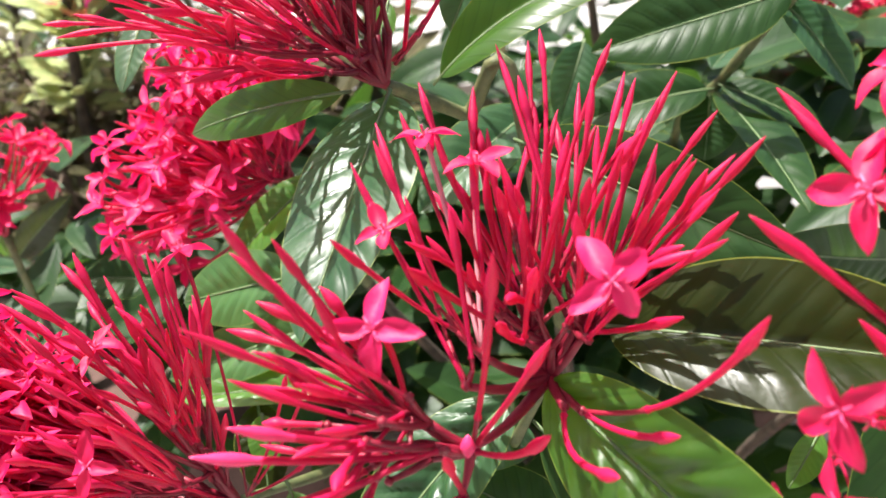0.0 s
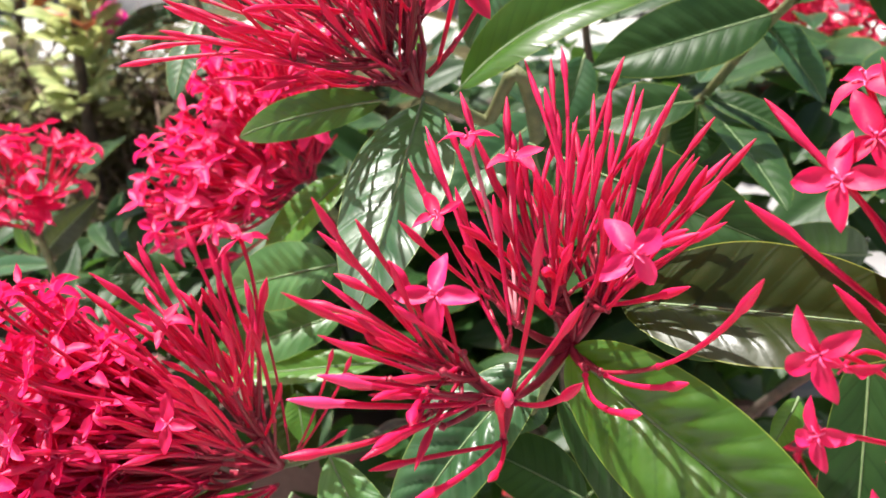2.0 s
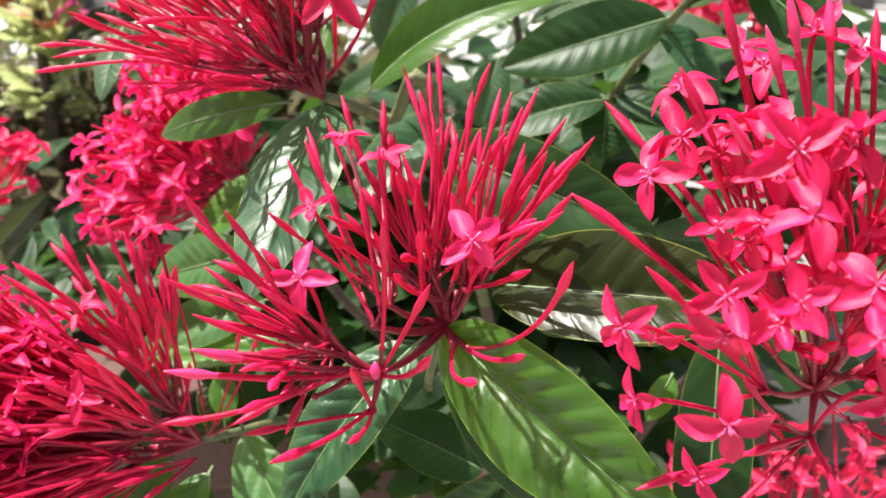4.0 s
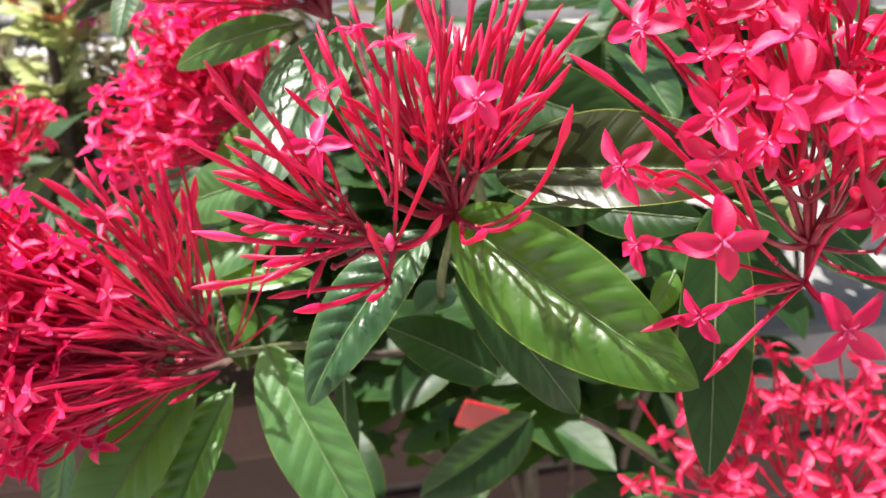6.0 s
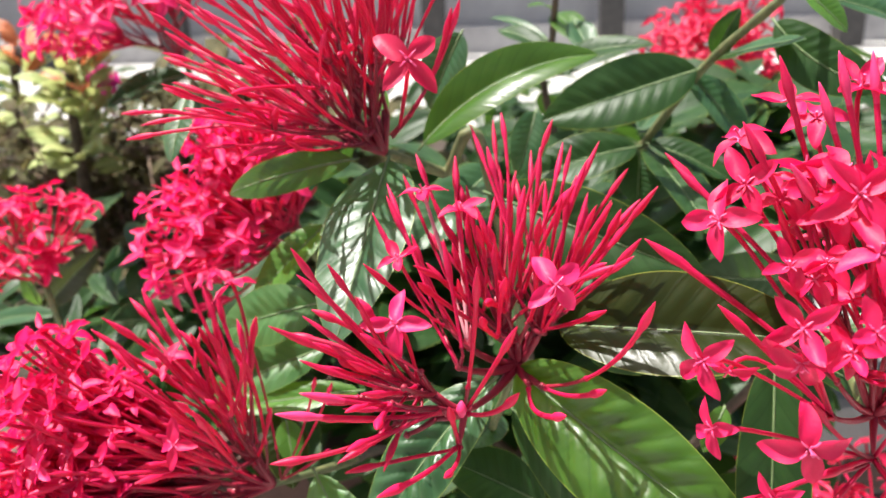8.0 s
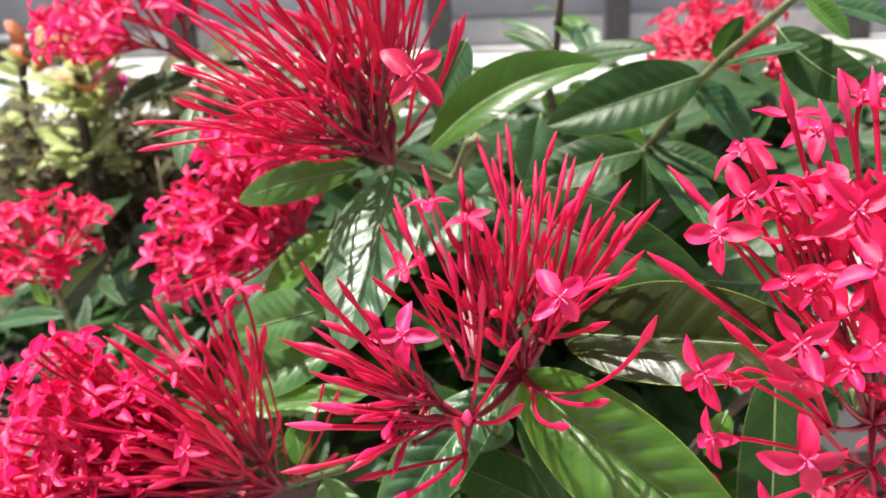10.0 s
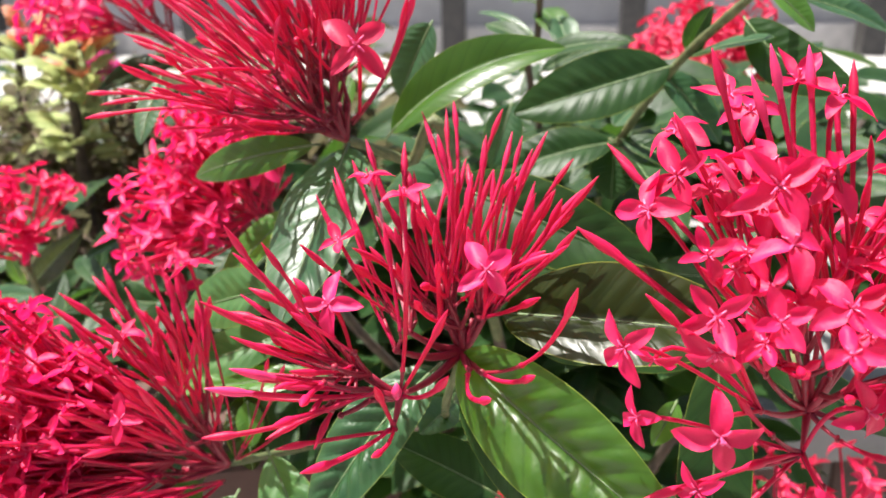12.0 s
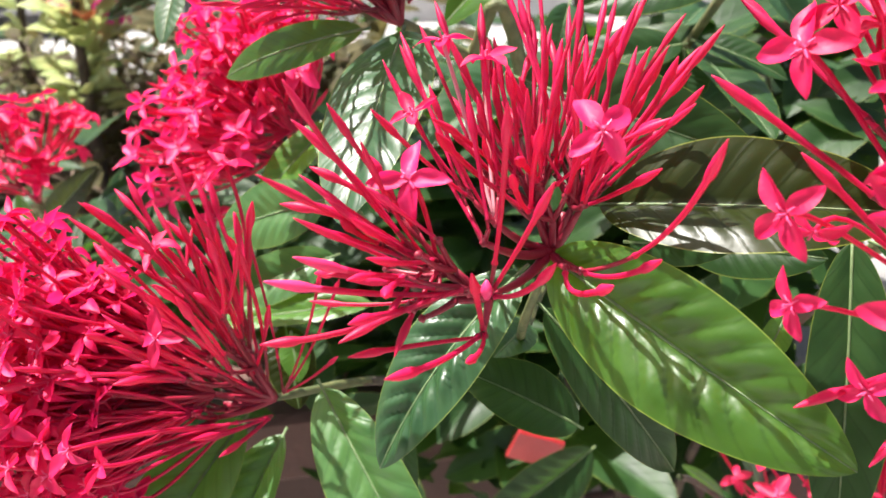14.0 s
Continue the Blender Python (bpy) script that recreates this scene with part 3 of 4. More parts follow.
fan(cluster_c, NC[:3], TIPS_FRONT, 15, 0.05)
fan(cluster_c, NC, TIPS_SIDE, 12, 0.05)
fan(cluster_c, NC[3:] + NK[2:3], TIPS_LEFT, 13, 0.04)
fan(cluster_c, NK[1:], TIPS_LOW, 14, 0.04)
bud(cluster_c, NK[1], (-0.0350, 0.1206, 1.0151), (0, 0, -0.03), 1.1, BUD_PINK)
bud(cluster_c, NK[1], (-0.0415, 0.1173, 1.0106), (0, 0, -0.06), 1.1, BUD_PINK)
bud(cluster_c, NK[3], (-0.0136, 0.1072, 0.9914), (0.02, 0, -0.1), 1.1)
bud(cluster_c, NK[3], (0.0033, 0.1211, 0.9877), (0.12, 0, -0.1), 0.9, None, 0.006)
bud(cluster_c, NK[3], (0.0055, 0.1200, 1.0112), (0, 0, 0), 1.0)
bud(cluster_c, NK[0], (0.0247, 0.1319, 1.0086), (0.08, 0, -0.22), 1.1, None, 0.009)
bud(cluster_c, NK[0], (0.0244, 0.1367, 1.0270), (0.02, 0, 0), 1.0)
bud(cluster_c, NK[0], (0.0138, 0.1306, 1.0473), (0.03, 0, 0), 1.0)
bud(cluster_c, NR[1], (0.0595, 0.1233, 1.0400), (0.13, 0, -0.17), 1.05)
bud(cluster_c, NR[1], (0.0492, 0.1333, 1.0086), (0.02, 0, -0.14), 1.05, None, 0.01)
bud(cluster_c, NR[0], (0.0371, 0.1221, 1.0071), (-0.12, 0, -0.2), 1.1, None, 0.008)
bud(cluster_c, NC[1], (0.0506, 0.1488, 1.0260), (0, 0, -0.05), 1.0)
blossom(cluster_c, NC[1], (0.0351, 0.1392, 1.0383), (0.05, -0.85, 0.45), (0, 0, 0), 1.06, 42, 2, PETAL_PINK)
blossom(cluster_c, NK[2], (-0.0098, 0.1369, 1.0278), (-0.25, -0.8, 0.5), (0, 0, 0), 1.05, 12, 1, PETAL_PINK)
blossom(cluster_c, NC[3], (-0.0048, 0.1824, 1.0532), (-0.25, -0.1, 0.95), (0, 0, 0), 0.85, tube_material=TUBE_PALE)
blossom(cluster_c, NC[3], (0.0076, 0.1760, 1.0488), (0.1, -0.2, 0.95), (0, 0, 0), 0.85, tube_material=TUBE_PALE)
blossom(cluster_c, NC[4], (-0.0114, 0.1625, 1.0378), (-0.3, -0.3, 0.9), (0, 0, 0), 0.7)

bract_v, bract_f = sweep([V(NK[0]) + Vector((-0.0005, -0.0030, 0.0002 + 0.0014 * k)) for k in range(5)], [0.0006, 0.0014, 0.0018, 0.0012, 0.0003], 9)
mesh_object("bract", bract_v, bract_f, BUD_PINK, cluster_c, "pink bract at the fork")
dome(cluster_c, JC, (-0.02, -0.12, 1.0), 0.060, 34, 0.0, 42, 15, jitter=0.25)
dome(cluster_c, NK[0], (-0.88, -0.35, 0.42), 0.056, 12, 0.0, 36, 16, jitter=0.2)

# ---- the top flower head ----
branch_t = thing("leafy_branch", "ixora branch with shadow-dappled leaves below a bud head", "branch", "ixora branches")
RT = (-0.0256, 0.2495, 1.0496)
stem(branch_t, [(0.047, 0.52, 0.0), (0.057, 0.50, 0.62), (0.0171, 0.2877, 1.0201), (-0.0046, 0.2773, 1.0331), RT], 0.0042, 0.0019)
leaf(branch_t, (-0.0238, 0.2472, 1.0486), (-0.0354, 0.1722, 1.0035), 0.0350, (-0.26, -0.88, 0.33), LEAF, arch=0.05, fold=0.12, sway=0.03)
leaf(branch_t, (-0.0351, 0.2442, 1.0488), (-0.0959, 0.2651, 1.0293), 0.0157, (-0.2, -0.9, 0.4), LEAF_MID, arch=0.1, fold=0.1)
leaf(branch_t, (-0.0165, 0.2928, 1.0395), (0.0634, 0.3039, 1.0781), 0.0265, (-0.1, -0.93, 0.3), LEAF_MID, arch=0.06, fold=1.1, fold2=0.12, sway=0.1, quilt=0.03)
leaf(branch_t, (-0.0299, 0.2852, 1.0696), (-0.0325, 0.2734, 1.0548), 0.0081, (0.3, -0.9, 0.3), LEAF_YOUNG, arch=0.02)
leaf(branch_t, (0.0045, 0.3076, 1.0900), (-0.0120, 0.3109, 1.0549), 0.0233, (-0.3, -0.85, 0.4), LEAF, arch=0.03)
cluster_t = thing("flower_cluster", "crimson ixora head of long closed buds, one flower open", "flower", "ixora flower heads")
dome(cluster_t, RT, (-0.58, -0.16, 0.80), 0.088, 104, 0.02, 45, 21, jitter=0.46, fat=0.95, forks=26)
dome(cluster_t, RT, (-0.12, -0.15, 0.97), 0.088, 40, 0.02, 30, 22, jitter=0.2)
dome(cluster_t, RT, (-0.55, -0.25, 0.72), 0.066, 46, 0.0, 50, 23, jitter=0.3, fat=0.85, forks=16)
blossom(cluster_t, (-0.0186, 0.2438, 1.0601), (-0.0081, 0.1902, 1.0941), (0.05, -0.96, 0.25), (0, 0, 0), 1.3, 45, 0, PETAL_FAR)
bud(cluster_t, (-0.0221, 0.2437, 1.0579), (0.0072, 0.2241, 1.1092), (0.12, 0, -0.05))
bud(cluster_t, (-0.0215, 0.2437, 1.0568), (0.0042, 0.2257, 1.1064), (0.12, 0, -0.05))
for tip in ((-0.1218, 0.2477, 1.0859), (-0.1184, 0.2457, 1.0738), (-0.0962, 0.2308, 1.0816), (-0.1044, 0.2353, 1.0940), (-0.0929, 0.2554, 1.0501), (-0.0915, 0.2314, 1.0708)):
    bud(cluster_t, (-0.0545, 0.2451, 1.0623), V(RT).lerp(V(tip), 0.84), (0, 0, -0.03), 0.9)

# ---- the left flower head ----
branch_l = thing("leafy_branch", "ixora branch with hanging broad green leaves", "branch", "ixora branches")
RL = (-0.0736, 0.2067, 0.9237)
stem(branch_l, [(0.044, 0.52, 0.0), (0.054, 0.50, 0.62), (0.02, 0.45, 0.78), (-0.0501, 0.3708, 0.8319), (-0.0515, 0.2510, 0.9040), RL], 0.0042, 0.0014)
leaf(branch_l, (-0.0583, 0.2120, 0.9286), (-0.0074, 0.1650, 0.8579), 0.0320, (0.06, -0.80, 0.55), LEAF_FRESH, arch=0.07, fold=0.20, fold2=0.85, quilt=0.13)
leaf(branch_l, (-0.0837, 0.2080, 0.9174), (-0.1349, 0.1650, 0.8470), 0.0380, (-0.10, -0.76, 0.62), LEAF_FRESH, arch=0.05, fold=0.2, fold2=0.6, quilt=0.09)
leaf(branch_l, (-0.0724, 0.2130, 0.9070), (-0.1010, 0.1750, 0.8453), 0.0280, (-0.15, -0.70, 0.68), LEAF_FRESH, arch=0.05, fold=0.3, fold2=0.8, quilt=0.20)
leaf(branch_l, (-0.1740, 0.2500, 0.8568), (-0.1897, 0.2400, 0.8026), 0.0150, (0.2, -0.9, 0.3), LEAF, arch=0.03)
leaf(branch_l, (-0.0348, 0.2500, 0.8903), (-0.0361, 0.2400, 0.8339), 0.0130, (0.2, -0.9, 0.3), LEAF_DARK_SHADE, arch=0.03)
leaf(branch_l, (0.0563, 0.3600, 0.7979), (-0.0142, 0.3300, 0.7579), 0.0400, (0.15, -0.97, 0.10), LEAF_DARK_SHADE, arch=0.05)
leaf(branch_l, (-0.0776, 0.2472, 0.9296), (-0.0732, 0.2365, 0.9124), 0.0124, (0.3, -0.8, 0.5), LEAF_YOUNG, arch=0.02)
cluster_l = thing("flower_cluster", "large ixora head, pink-red flowers open, buds crimson", "flower", "ixora flower heads")
dome(cluster_l, RL, (-0.93, -0.22, 0.27), 0.098, 320, 0.94, 31, 31, jitter=0.36, size=0.90, material=PETAL_PINK, bias=(-0.2, 0.0, 0.5), forks=36, reach=(0.30, 0.60))
dome(cluster_l, RL, (-0.93, -0.36, 0.15), 0.082, 100, 0.97, 30, 33, jitter=0.25, size=0.88, bias=(-0.1, -0.1, 0.5), forks=12)
dome(cluster_l, RL, (-0.52, -0.22, 0.82), 0.084, 62, 0.05, 36, 32, jitter=0.3, forks=16, fat=1.05)
for tip in ((-0.0940, 0.1960, 0.9971), (-0.1040, 0.1837, 0.9994), (-0.1155, 0.1828, 0.9974), (-0.0774, 0.2033, 0.9966), (-0.0825, 0.1971, 0.9923), (-0.0909, 0.1964, 0.9896), (-0.0946, 0.1904, 0.9875), (-0.0647, 0.1879, 0.9707), (-0.0725, 0.1866, 0.9912), (-0.0758, 0.2096, 0.9855), (-0.1033, 0.1952, 0.9916), (-0.0937, 0.2194, 0.9945)):
    b = V((-0.0771, 0.2062, 0.9262))
    b = b.lerp(V(tip), rng.uniform(0.0, 0.3)) + Vector((rng.uniform(-1, 0.6), rng.uniform(-1, 1), rng.uniform(-0.3, 1))) * 0.006
    bud(cluster_l, b, tip, (rng.uniform(-0.12, 0.12), rng.uniform(-0.1, 0.1), rng.uniform(-0.08, 0.08)), rng.uniform(0.75, 1.0))
for tip in ((-0.0887, 0.1661, 0.9333), (-0.1043, 0.1728, 0.9222), (-0.0827, 0.1709, 0.9234), (-0.1180, 0.1640, 0.9353)):
    bud(cluster_l, (-0.0736, 0.2012, 0.9197), tip, (0, 0, -0.05), 0.95)
for tip in ((-0.0502, 0.2004, 0.9764), (-0.0442, 0.2010, 0.9736), (-0.0475, 0.2020, 0.9438), (-0.0810, 0.2209, 0.9841)):
    bud(cluster_l, (-0.0703, 0.2068, 0.9256), tip, (0.05, 0, -0.05), 0.7, None, 0.006)
blossom(cluster_l, (-0.0761, 0.2004, 0.9293), (-0.0899, 0.1583, 0.9739), (0.2, -0.8, 0.5), (0, 0, 0), 0.9)

for c in ((-0.1336, 0.1590, 0.9101), (-0.1171, 0.1656, 0.9126), (-0.1387, 0.1529, 0.9101), (-0.1136, 0.1718, 0.9048), (-0.1157, 0.1483, 0.9289), (-0.1228, 0.1424, 0.9367), (-0.1349, 0.1482, 0.9252), (-0.1445, 0.1475, 0.9188), (-0.1095, 0.1481, 0.9363), (-0.1091, 0.1340, 0.9518)):
    blossom(cluster_l, (-0.0872, 0.1945, 0.9202), c, (rng.uniform(-0.6, 0.1), -0.6, rng.uniform(0.1, 0.7)), (0, 0, 0.02), 0.85)

# ---- the back left flower head ----
branch_m = thing("leafy_branch", "ixora branch with green leaves, partly lit through", "branch", "ixora branches")
RM = (-0.0830, 0.3450, 0.9760)
stem(branch_m, [(0.038, 0.52, 0.0), (0.048, 0.50, 0.62), (-0.0702, 0.4070, 0.9049), (-0.0894, 0.3818, 0.9569), RM], 0.0042, 0.0019)
leaf(branch_m, (-0.0557, 0.2476, 0.9858), (-0.1038, 0.2550, 0.9697), 0.0256, (-0.1, -0.85, 0.5), LEAF_FRESH, arch=0.06, fold=0.15)
leaf(branch_m, (-0.0610, 0.2971, 1.0048), (-0.0968, 0.2809, 0.9707), 0.0192, (-0.3, -0.7, 0.6), LEAF_YOUNG, arch=0.04)
leaf(branch_m, (-0.0600, 0.2728, 0.9528), (-0.1205, 0.2668, 0.9296), 0.0223, (-0.1, -0.85, 0.5), LEAF_FRESH, arch=0.05)
leaf(branch_m, (-0.0432, 0.2624, 0.9348), (-0.1140, 0.2554, 0.9281), 0.0155, (0.0, -0.5, 0.85), LEAF_YOUNG, arch=0.02)
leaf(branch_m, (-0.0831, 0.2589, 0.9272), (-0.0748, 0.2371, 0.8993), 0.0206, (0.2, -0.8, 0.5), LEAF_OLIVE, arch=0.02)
leaf(branch_m, (-0.1809, 0.3898, 0.9119), (-0.2201, 0.3818, 0.9152), 0.0265, (0, -0.7, 0.7), LEAF_DARK_SHADE, arch=0.05)
cluster_m = thing("flower_cluster", "full ixora head of open pink-red flowers", "flower", "ixora flower heads")
dome(cluster_m, RM, (-0.66, -0.30, 0.70), 0.077, 300, 0.46, 52, 41, jitter=0.26, size=1.0, material=PETAL_PINK, bias=(-0.1, 0.1, 0.45), forks=40, reach=(0.28, 0.48))
blossom(cluster_m, (-0.1092, 0.3449, 0.9608), (-0.1298, 0.3154, 0.9550), (0.0, -0.7, 0.7), (0, 0, 0), 0.95)
for tip in ((-0.0791, 0.3607, 1.0047), (-0.0844, 0.3665, 1.0126), (-0.0889, 0.3595, 1.0082)):
    bud(cluster_m, (-0.1053, 0.3654, 0.9750), tip, (0.03, 0, 0), 0.9)

# ---- the far left flower head ----
branch_f = thing("leafy_branch", "ixora branch with brownish green leaves", "branch", "ixora branches")
RF = (-0.2500, 0.3720, 0.9440)
stem(branch_f, [(-0.30, 0.50, 0.0), (-0.28, 0.48, 0.6), RF], 0.0042, 0.0019)
leaf(branch_f, (-0.2838, 0.4243, 0.9073), (-0.2295, 0.4051, 0.9543), 0.0192, (0.4, -0.8, 0.4), LEAF_OLIVE, arch=0.05)
leaf(branch_f, (-0.2872, 0.4235, 0.9076), (-0.2918, 0.4202, 0.9334), 0.0144, (-0.3, -0.8, 0.5), LEAF_YOUNG, arch=0.05)
leaf(branch_f, (-0.3243, 0.4161, 0.8981), (-0.2629, 0.4006, 0.9120), 0.0146, (-0.3, -0.5, 0.8), LEAF, arch=0.05)
leaf(branch_f, (-0.2559, 0.4883, 0.9291), (-0.2637, 0.4749, 0.8852), 0.0189, (-0.3, -0.7, 0.6), LEAF_DARK_SHADE, arch=0.05)
cluster_f = thing("flower_cluster", "loose ixora head of flat-topped open flowers", "flower", "ixora flower heads")
dome(cluster_f, RF, (-0.10, -0.25, 0.95), 0.055, 60, 0.9, 56, 51, jitter=0.16, size=1.0, bias=(0, 0.1, 0.7), simple=True)

# ---- the head behind at the upper left ----
branch_u = thing("leafy_branch", "leafless ixora twig carrying a flower head", "branch", "ixora branches")
RU = (-0.2065, 0.5300, 1.0528)
stem(branch_u, [(-0.10, 0.62, 0.0), (-0.10, 0.60, 0.6), RU], 0.0042, 0.0019)
leaf(branch_u, (-0.1994, 0.5210, 1.0425), (-0.2520, 0.4946, 1.0254), 0.0251, (0, -0.6, 0.8), LEAF_DARK_SHADE, arch=0.08)
leaf(branch_u, (-0.1205, 0.3000, 1.0669), (-0.1234, 0.2750, 1.0408), 0.0140, (-0.25, -0.95, 0.2), LEAF, arch=0.03, fold=0.15)
cluster_u = thing("flower_cluster", "ixora head with pink-red flowers above crimson tubes", "flower", "ixora flower heads")
dome(cluster_u, RU, (-0.40, -0.32, 0.82), 0.100, 160, 0.6, 54, 61, jitter=0.24, size=1.25, material=PETAL_PINK, simple=True)

# ---- the right flower head ----
branch_r = thing("leafy_branch", "ixora branch with long dark hanging leaf", "branch", "ixora branches")
RR = (0.1318, 0.1522, 0.9893)
stem(branch_r, [(0.116, 0.52, 0.0), (0.126, 0.50, 0.62), (0.155, 0.30, 0.93), RR], 0.0042, 0.0024)
leaf(branch_r, (0.1151, 0.1955, 0.9918), (0.1105, 0.1612, 0.8988), 0.0255, (-0.1, -0.9, 0.35), LEAF_DARK_SHADE, arch=0.03, fold=0.35)
leaf(branch_r, (0.1070, 0.2202, 0.9517), (0.0970, 0.2098, 0.9371), 0.0109, (0.2, -0.8, 0.5), LEAF_YOUNG, arch=0.03)
leaf(branch_r, (0.1203, 0.1959, 0.9878), (0.1866, 0.2074, 0.9463), 0.0174, (0.05, -0.6, 0.75), LEAF_DARK_SHADE, arch=0.03, fold=0.25)
leaf(branch_r, (0.1331, 0.2070, 0.9876), (0.1793, 0.2013, 1.0018), 0.0100, (0, -0.4, 0.9), LEAF, arch=0.03)
cluster_r = thing("flower_cluster", "loose ixora head of large open pink-red flowers", "flower", "ixora flower heads")
NRR = [(0.1211, 0.1466, 1.0132), (0.1292, 0.1448, 1.0211), (0.1140, 0.1385, 1.0079), (0.1266, 0.1372, 0.9837), (0.1377, 0.1433, 1.0148), (0.1133, 0.1364, 0.9976)]
branchlets(cluster_r, RR, NRR, 0.0014)
NRB = [(0.1483, 0.1447, 0.9895), (0.1230, 0.1490, 1.0056), (0.1384, 0.1436, 0.9846), (0.1346, 0.1462, 1.0026)]
NRC = [(0.1104, 0.1279, 0.9848), (0.1157, 0.1310, 0.9928), (0.1273, 0.1203, 0.9837)]
branchlets(cluster_r, RR, NRB, 0.0011)
branchlets(cluster_r, NRR[3], NRC, 0.0010)
for b, tip in ((NRB[0], (0.1448, 0.1233, 1.0124)), (NRB[2], (0.1478, 0.1261, 0.9886)), (NRB[3], (0.1265, 0.1304, 1.0471)), (NRB[1], (0.1092, 0.1399, 1.0302)), (NRC[1], (0.1025, 0.1252, 1.0094))):
    bud(cluster_r, b, tip, (0, 0, -0.1), 0.95)
for b, tip in (
    (2, (0.0600, 0.1465, 1.0488)), (2, (0.0629, 0.1488, 1.0468)), (0, (0.0710, 0.1811, 1.0644)), (0, (0.0728, 0.1790, 1.0620)), (5, (0.0788, 0.1369, 1.0329)),
    (3, (0.0945, 0.1139, 0.9656)), (0, (0.0942, 0.1535, 1.0969)), (1, (0.1092, 0.1535, 1.0978)), (1, (0.1228, 0.1654, 1.0960)), (4, (0.1298, 0.1217, 1.0314)),
    (0, (0.0848, 0.1487, 1.0806)), (1, (0.1056, 0.1552, 1.0895)), (4, (0.1332, 0.1733, 1.0873)), (3, (0.0779, 0.1186, 0.9781)), (1, (0.0932, 0.1333, 1.0730)),
    (4, (0.1381, 0.1731, 1.0908)), (3, (0.1046, 0.1214, 0.9878)),
):
    bud(cluster_r, NRR[b], tip, (0, 0, 0.02), 1.1, BUD_PINK if b == 1 else None, 0.014)
for b, c, face, size, shape, spin in (
    (5, (0.0916, 0.1083, 1.0393), (-0.3, -0.85, 0.4), 1.05, 2, 40), (5, (0.0922, 0.1087, 1.0296), (-0.1, -0.95, -0.2), 1.05, 1, 45),
    (5, (0.0931, 0.0995, 1.0117), (0.0, -1.0, 0.05), 1.15, 0, 4), (5, (0.0717, 0.1202, 1.0245), (-0.65, -0.75, 0.1), 1.0, 1, 38),
    (5, (0.0812, 0.1293, 1.0170), (-0.5, -0.5, -0.6), 0.85, 1, 10), (3, (0.0769, 0.1257, 1.0007), (-0.75, -0.6, 0.2), 0.9, 1, 25),
    (3, (0.0938, 0.1199, 0.9819), (-0.5, -0.8, 0.1), 0.85, 1, 30), (3, (0.1235, 0.0983, 0.9884), (0.05, -0.95, -0.1), 1.15, 0, 42),
    (0, (0.0888, 0.1647, 1.0724), (-0.5, -0.2, 0.8), 1.1, 3, 0), (2, (0.0791, 0.1437, 1.0548), (-0.65, -0.5, 0.4), 1.15, 1, 20),
    (0, (0.0870, 0.1489, 1.0632), (-0.3, -0.75, 0.55), 1.1, 2, 35), (0, (0.0972, 0.1492, 1.0593), (0.1, -0.5, 0.85), 1.0, 3, 15),
    (1, (0.1040, 0.1704, 1.0814), (-0.2, -0.25, 0.95), 1.1, 2, 30), (1, (0.1075, 0.1592, 1.0788), (-0.15, -0.6, 0.75), 0.95, 3, 10),
    (1, (0.1210, 0.1657, 1.0864), (0.1, -0.35, 0.9), 1.15, 2, 25), (1, (0.1076, 0.1367, 1.0694), (0.0, -0.75, 0.6), 1.15, 2, 0),
    (4, (0.1070, 0.1241, 1.0677), (0.05, -0.9, 0.4), 1.2, 1, 38), (1, (0.1057, 0.1336, 1.0597), (-0.2, -0.6, 0.7), 0.95, 3, 20),
    (4, (0.1082, 0.1120, 1.0567), (0.1, -0.4, 0.9), 1.15, 3, 0), (4, (0.1199, 0.1292, 1.0674), (0.3, -0.55, 0.75), 1.1, 2, 30),
    (4, (0.1316, 0.1627, 1.0825), (0.3, -0.25, 0.9), 1.1, 1, 15), (4, (0.1209, 0.1051, 1.0438), (0.15, -0.75, 0.6), 1.1, 2, 30),
    (3, (0.1298, 0.1074, 1.0151), (0.4, -0.8, 0.1), 1.05, 1, 20), (4, (0.1365, 0.1171, 1.0292), (0.5, -0.6, 0.6), 1.0, 1, 0),
    (2, (0.1055, 0.1170, 1.0286), (0.3, -0.8, 0.4), 0.8, 3, 25), (4, (0.1396, 0.1212, 1.0436), (0.4, -0.5, 0.8), 1.1, 1, 10),
):
    blossom(cluster_r, NRR[b], c, face, (0, 0, -0.02), size, spin, shape)

dome(cluster_r, RR, (0.12, -0.36, 0.92), 0.080, 110, 0.62, 42, 101, jitter=0.28, size=0.86, forks=18)

# ---- the lower right flower head ----
branch_q = thing("leafy_branch", "ixora twig with leaves in the shade", "branch", "ixora branches")
RQ = (0.2106, 0.3155, 0.7329)
stem(branch_q, [(0.128, 0.52, 0.0), (0.138, 0.50, 0.62), RQ], 0.0042, 0.0019)
leaf(branch_q, (0.1467, 0.3903, 0.7165), (0.0683, 0.3761, 0.7014), 0.0356, (0, -0.7, 0.7), LEAF_DARK_SHADE, arch=0.08)
leaf(branch_q, (0.1370, 0.3837, 0.7447), (0.1063, 0.3672, 0.7801), 0.0092, (0, -0.5, 0.8), LEAF_YOUNG, arch=0.02)
leaf(branch_q, (0.1598, 0.3966, 0.7446), (0.1337, 0.3780, 0.7999), 0.0132, (0, -0.5, 0.8), LEAF, arch=0.02)
cluster_q = thing("flower_cluster", "broad ixora head of open coral-red flowers in light shade", "flower", "ixora flower heads")
dome(cluster_q, RQ, (0.15, -0.35, 0.9), 0.105, 150, 0.88, 66, 71, jitter=0.32, size=1.2, material=PETAL_FAR, forks=24)
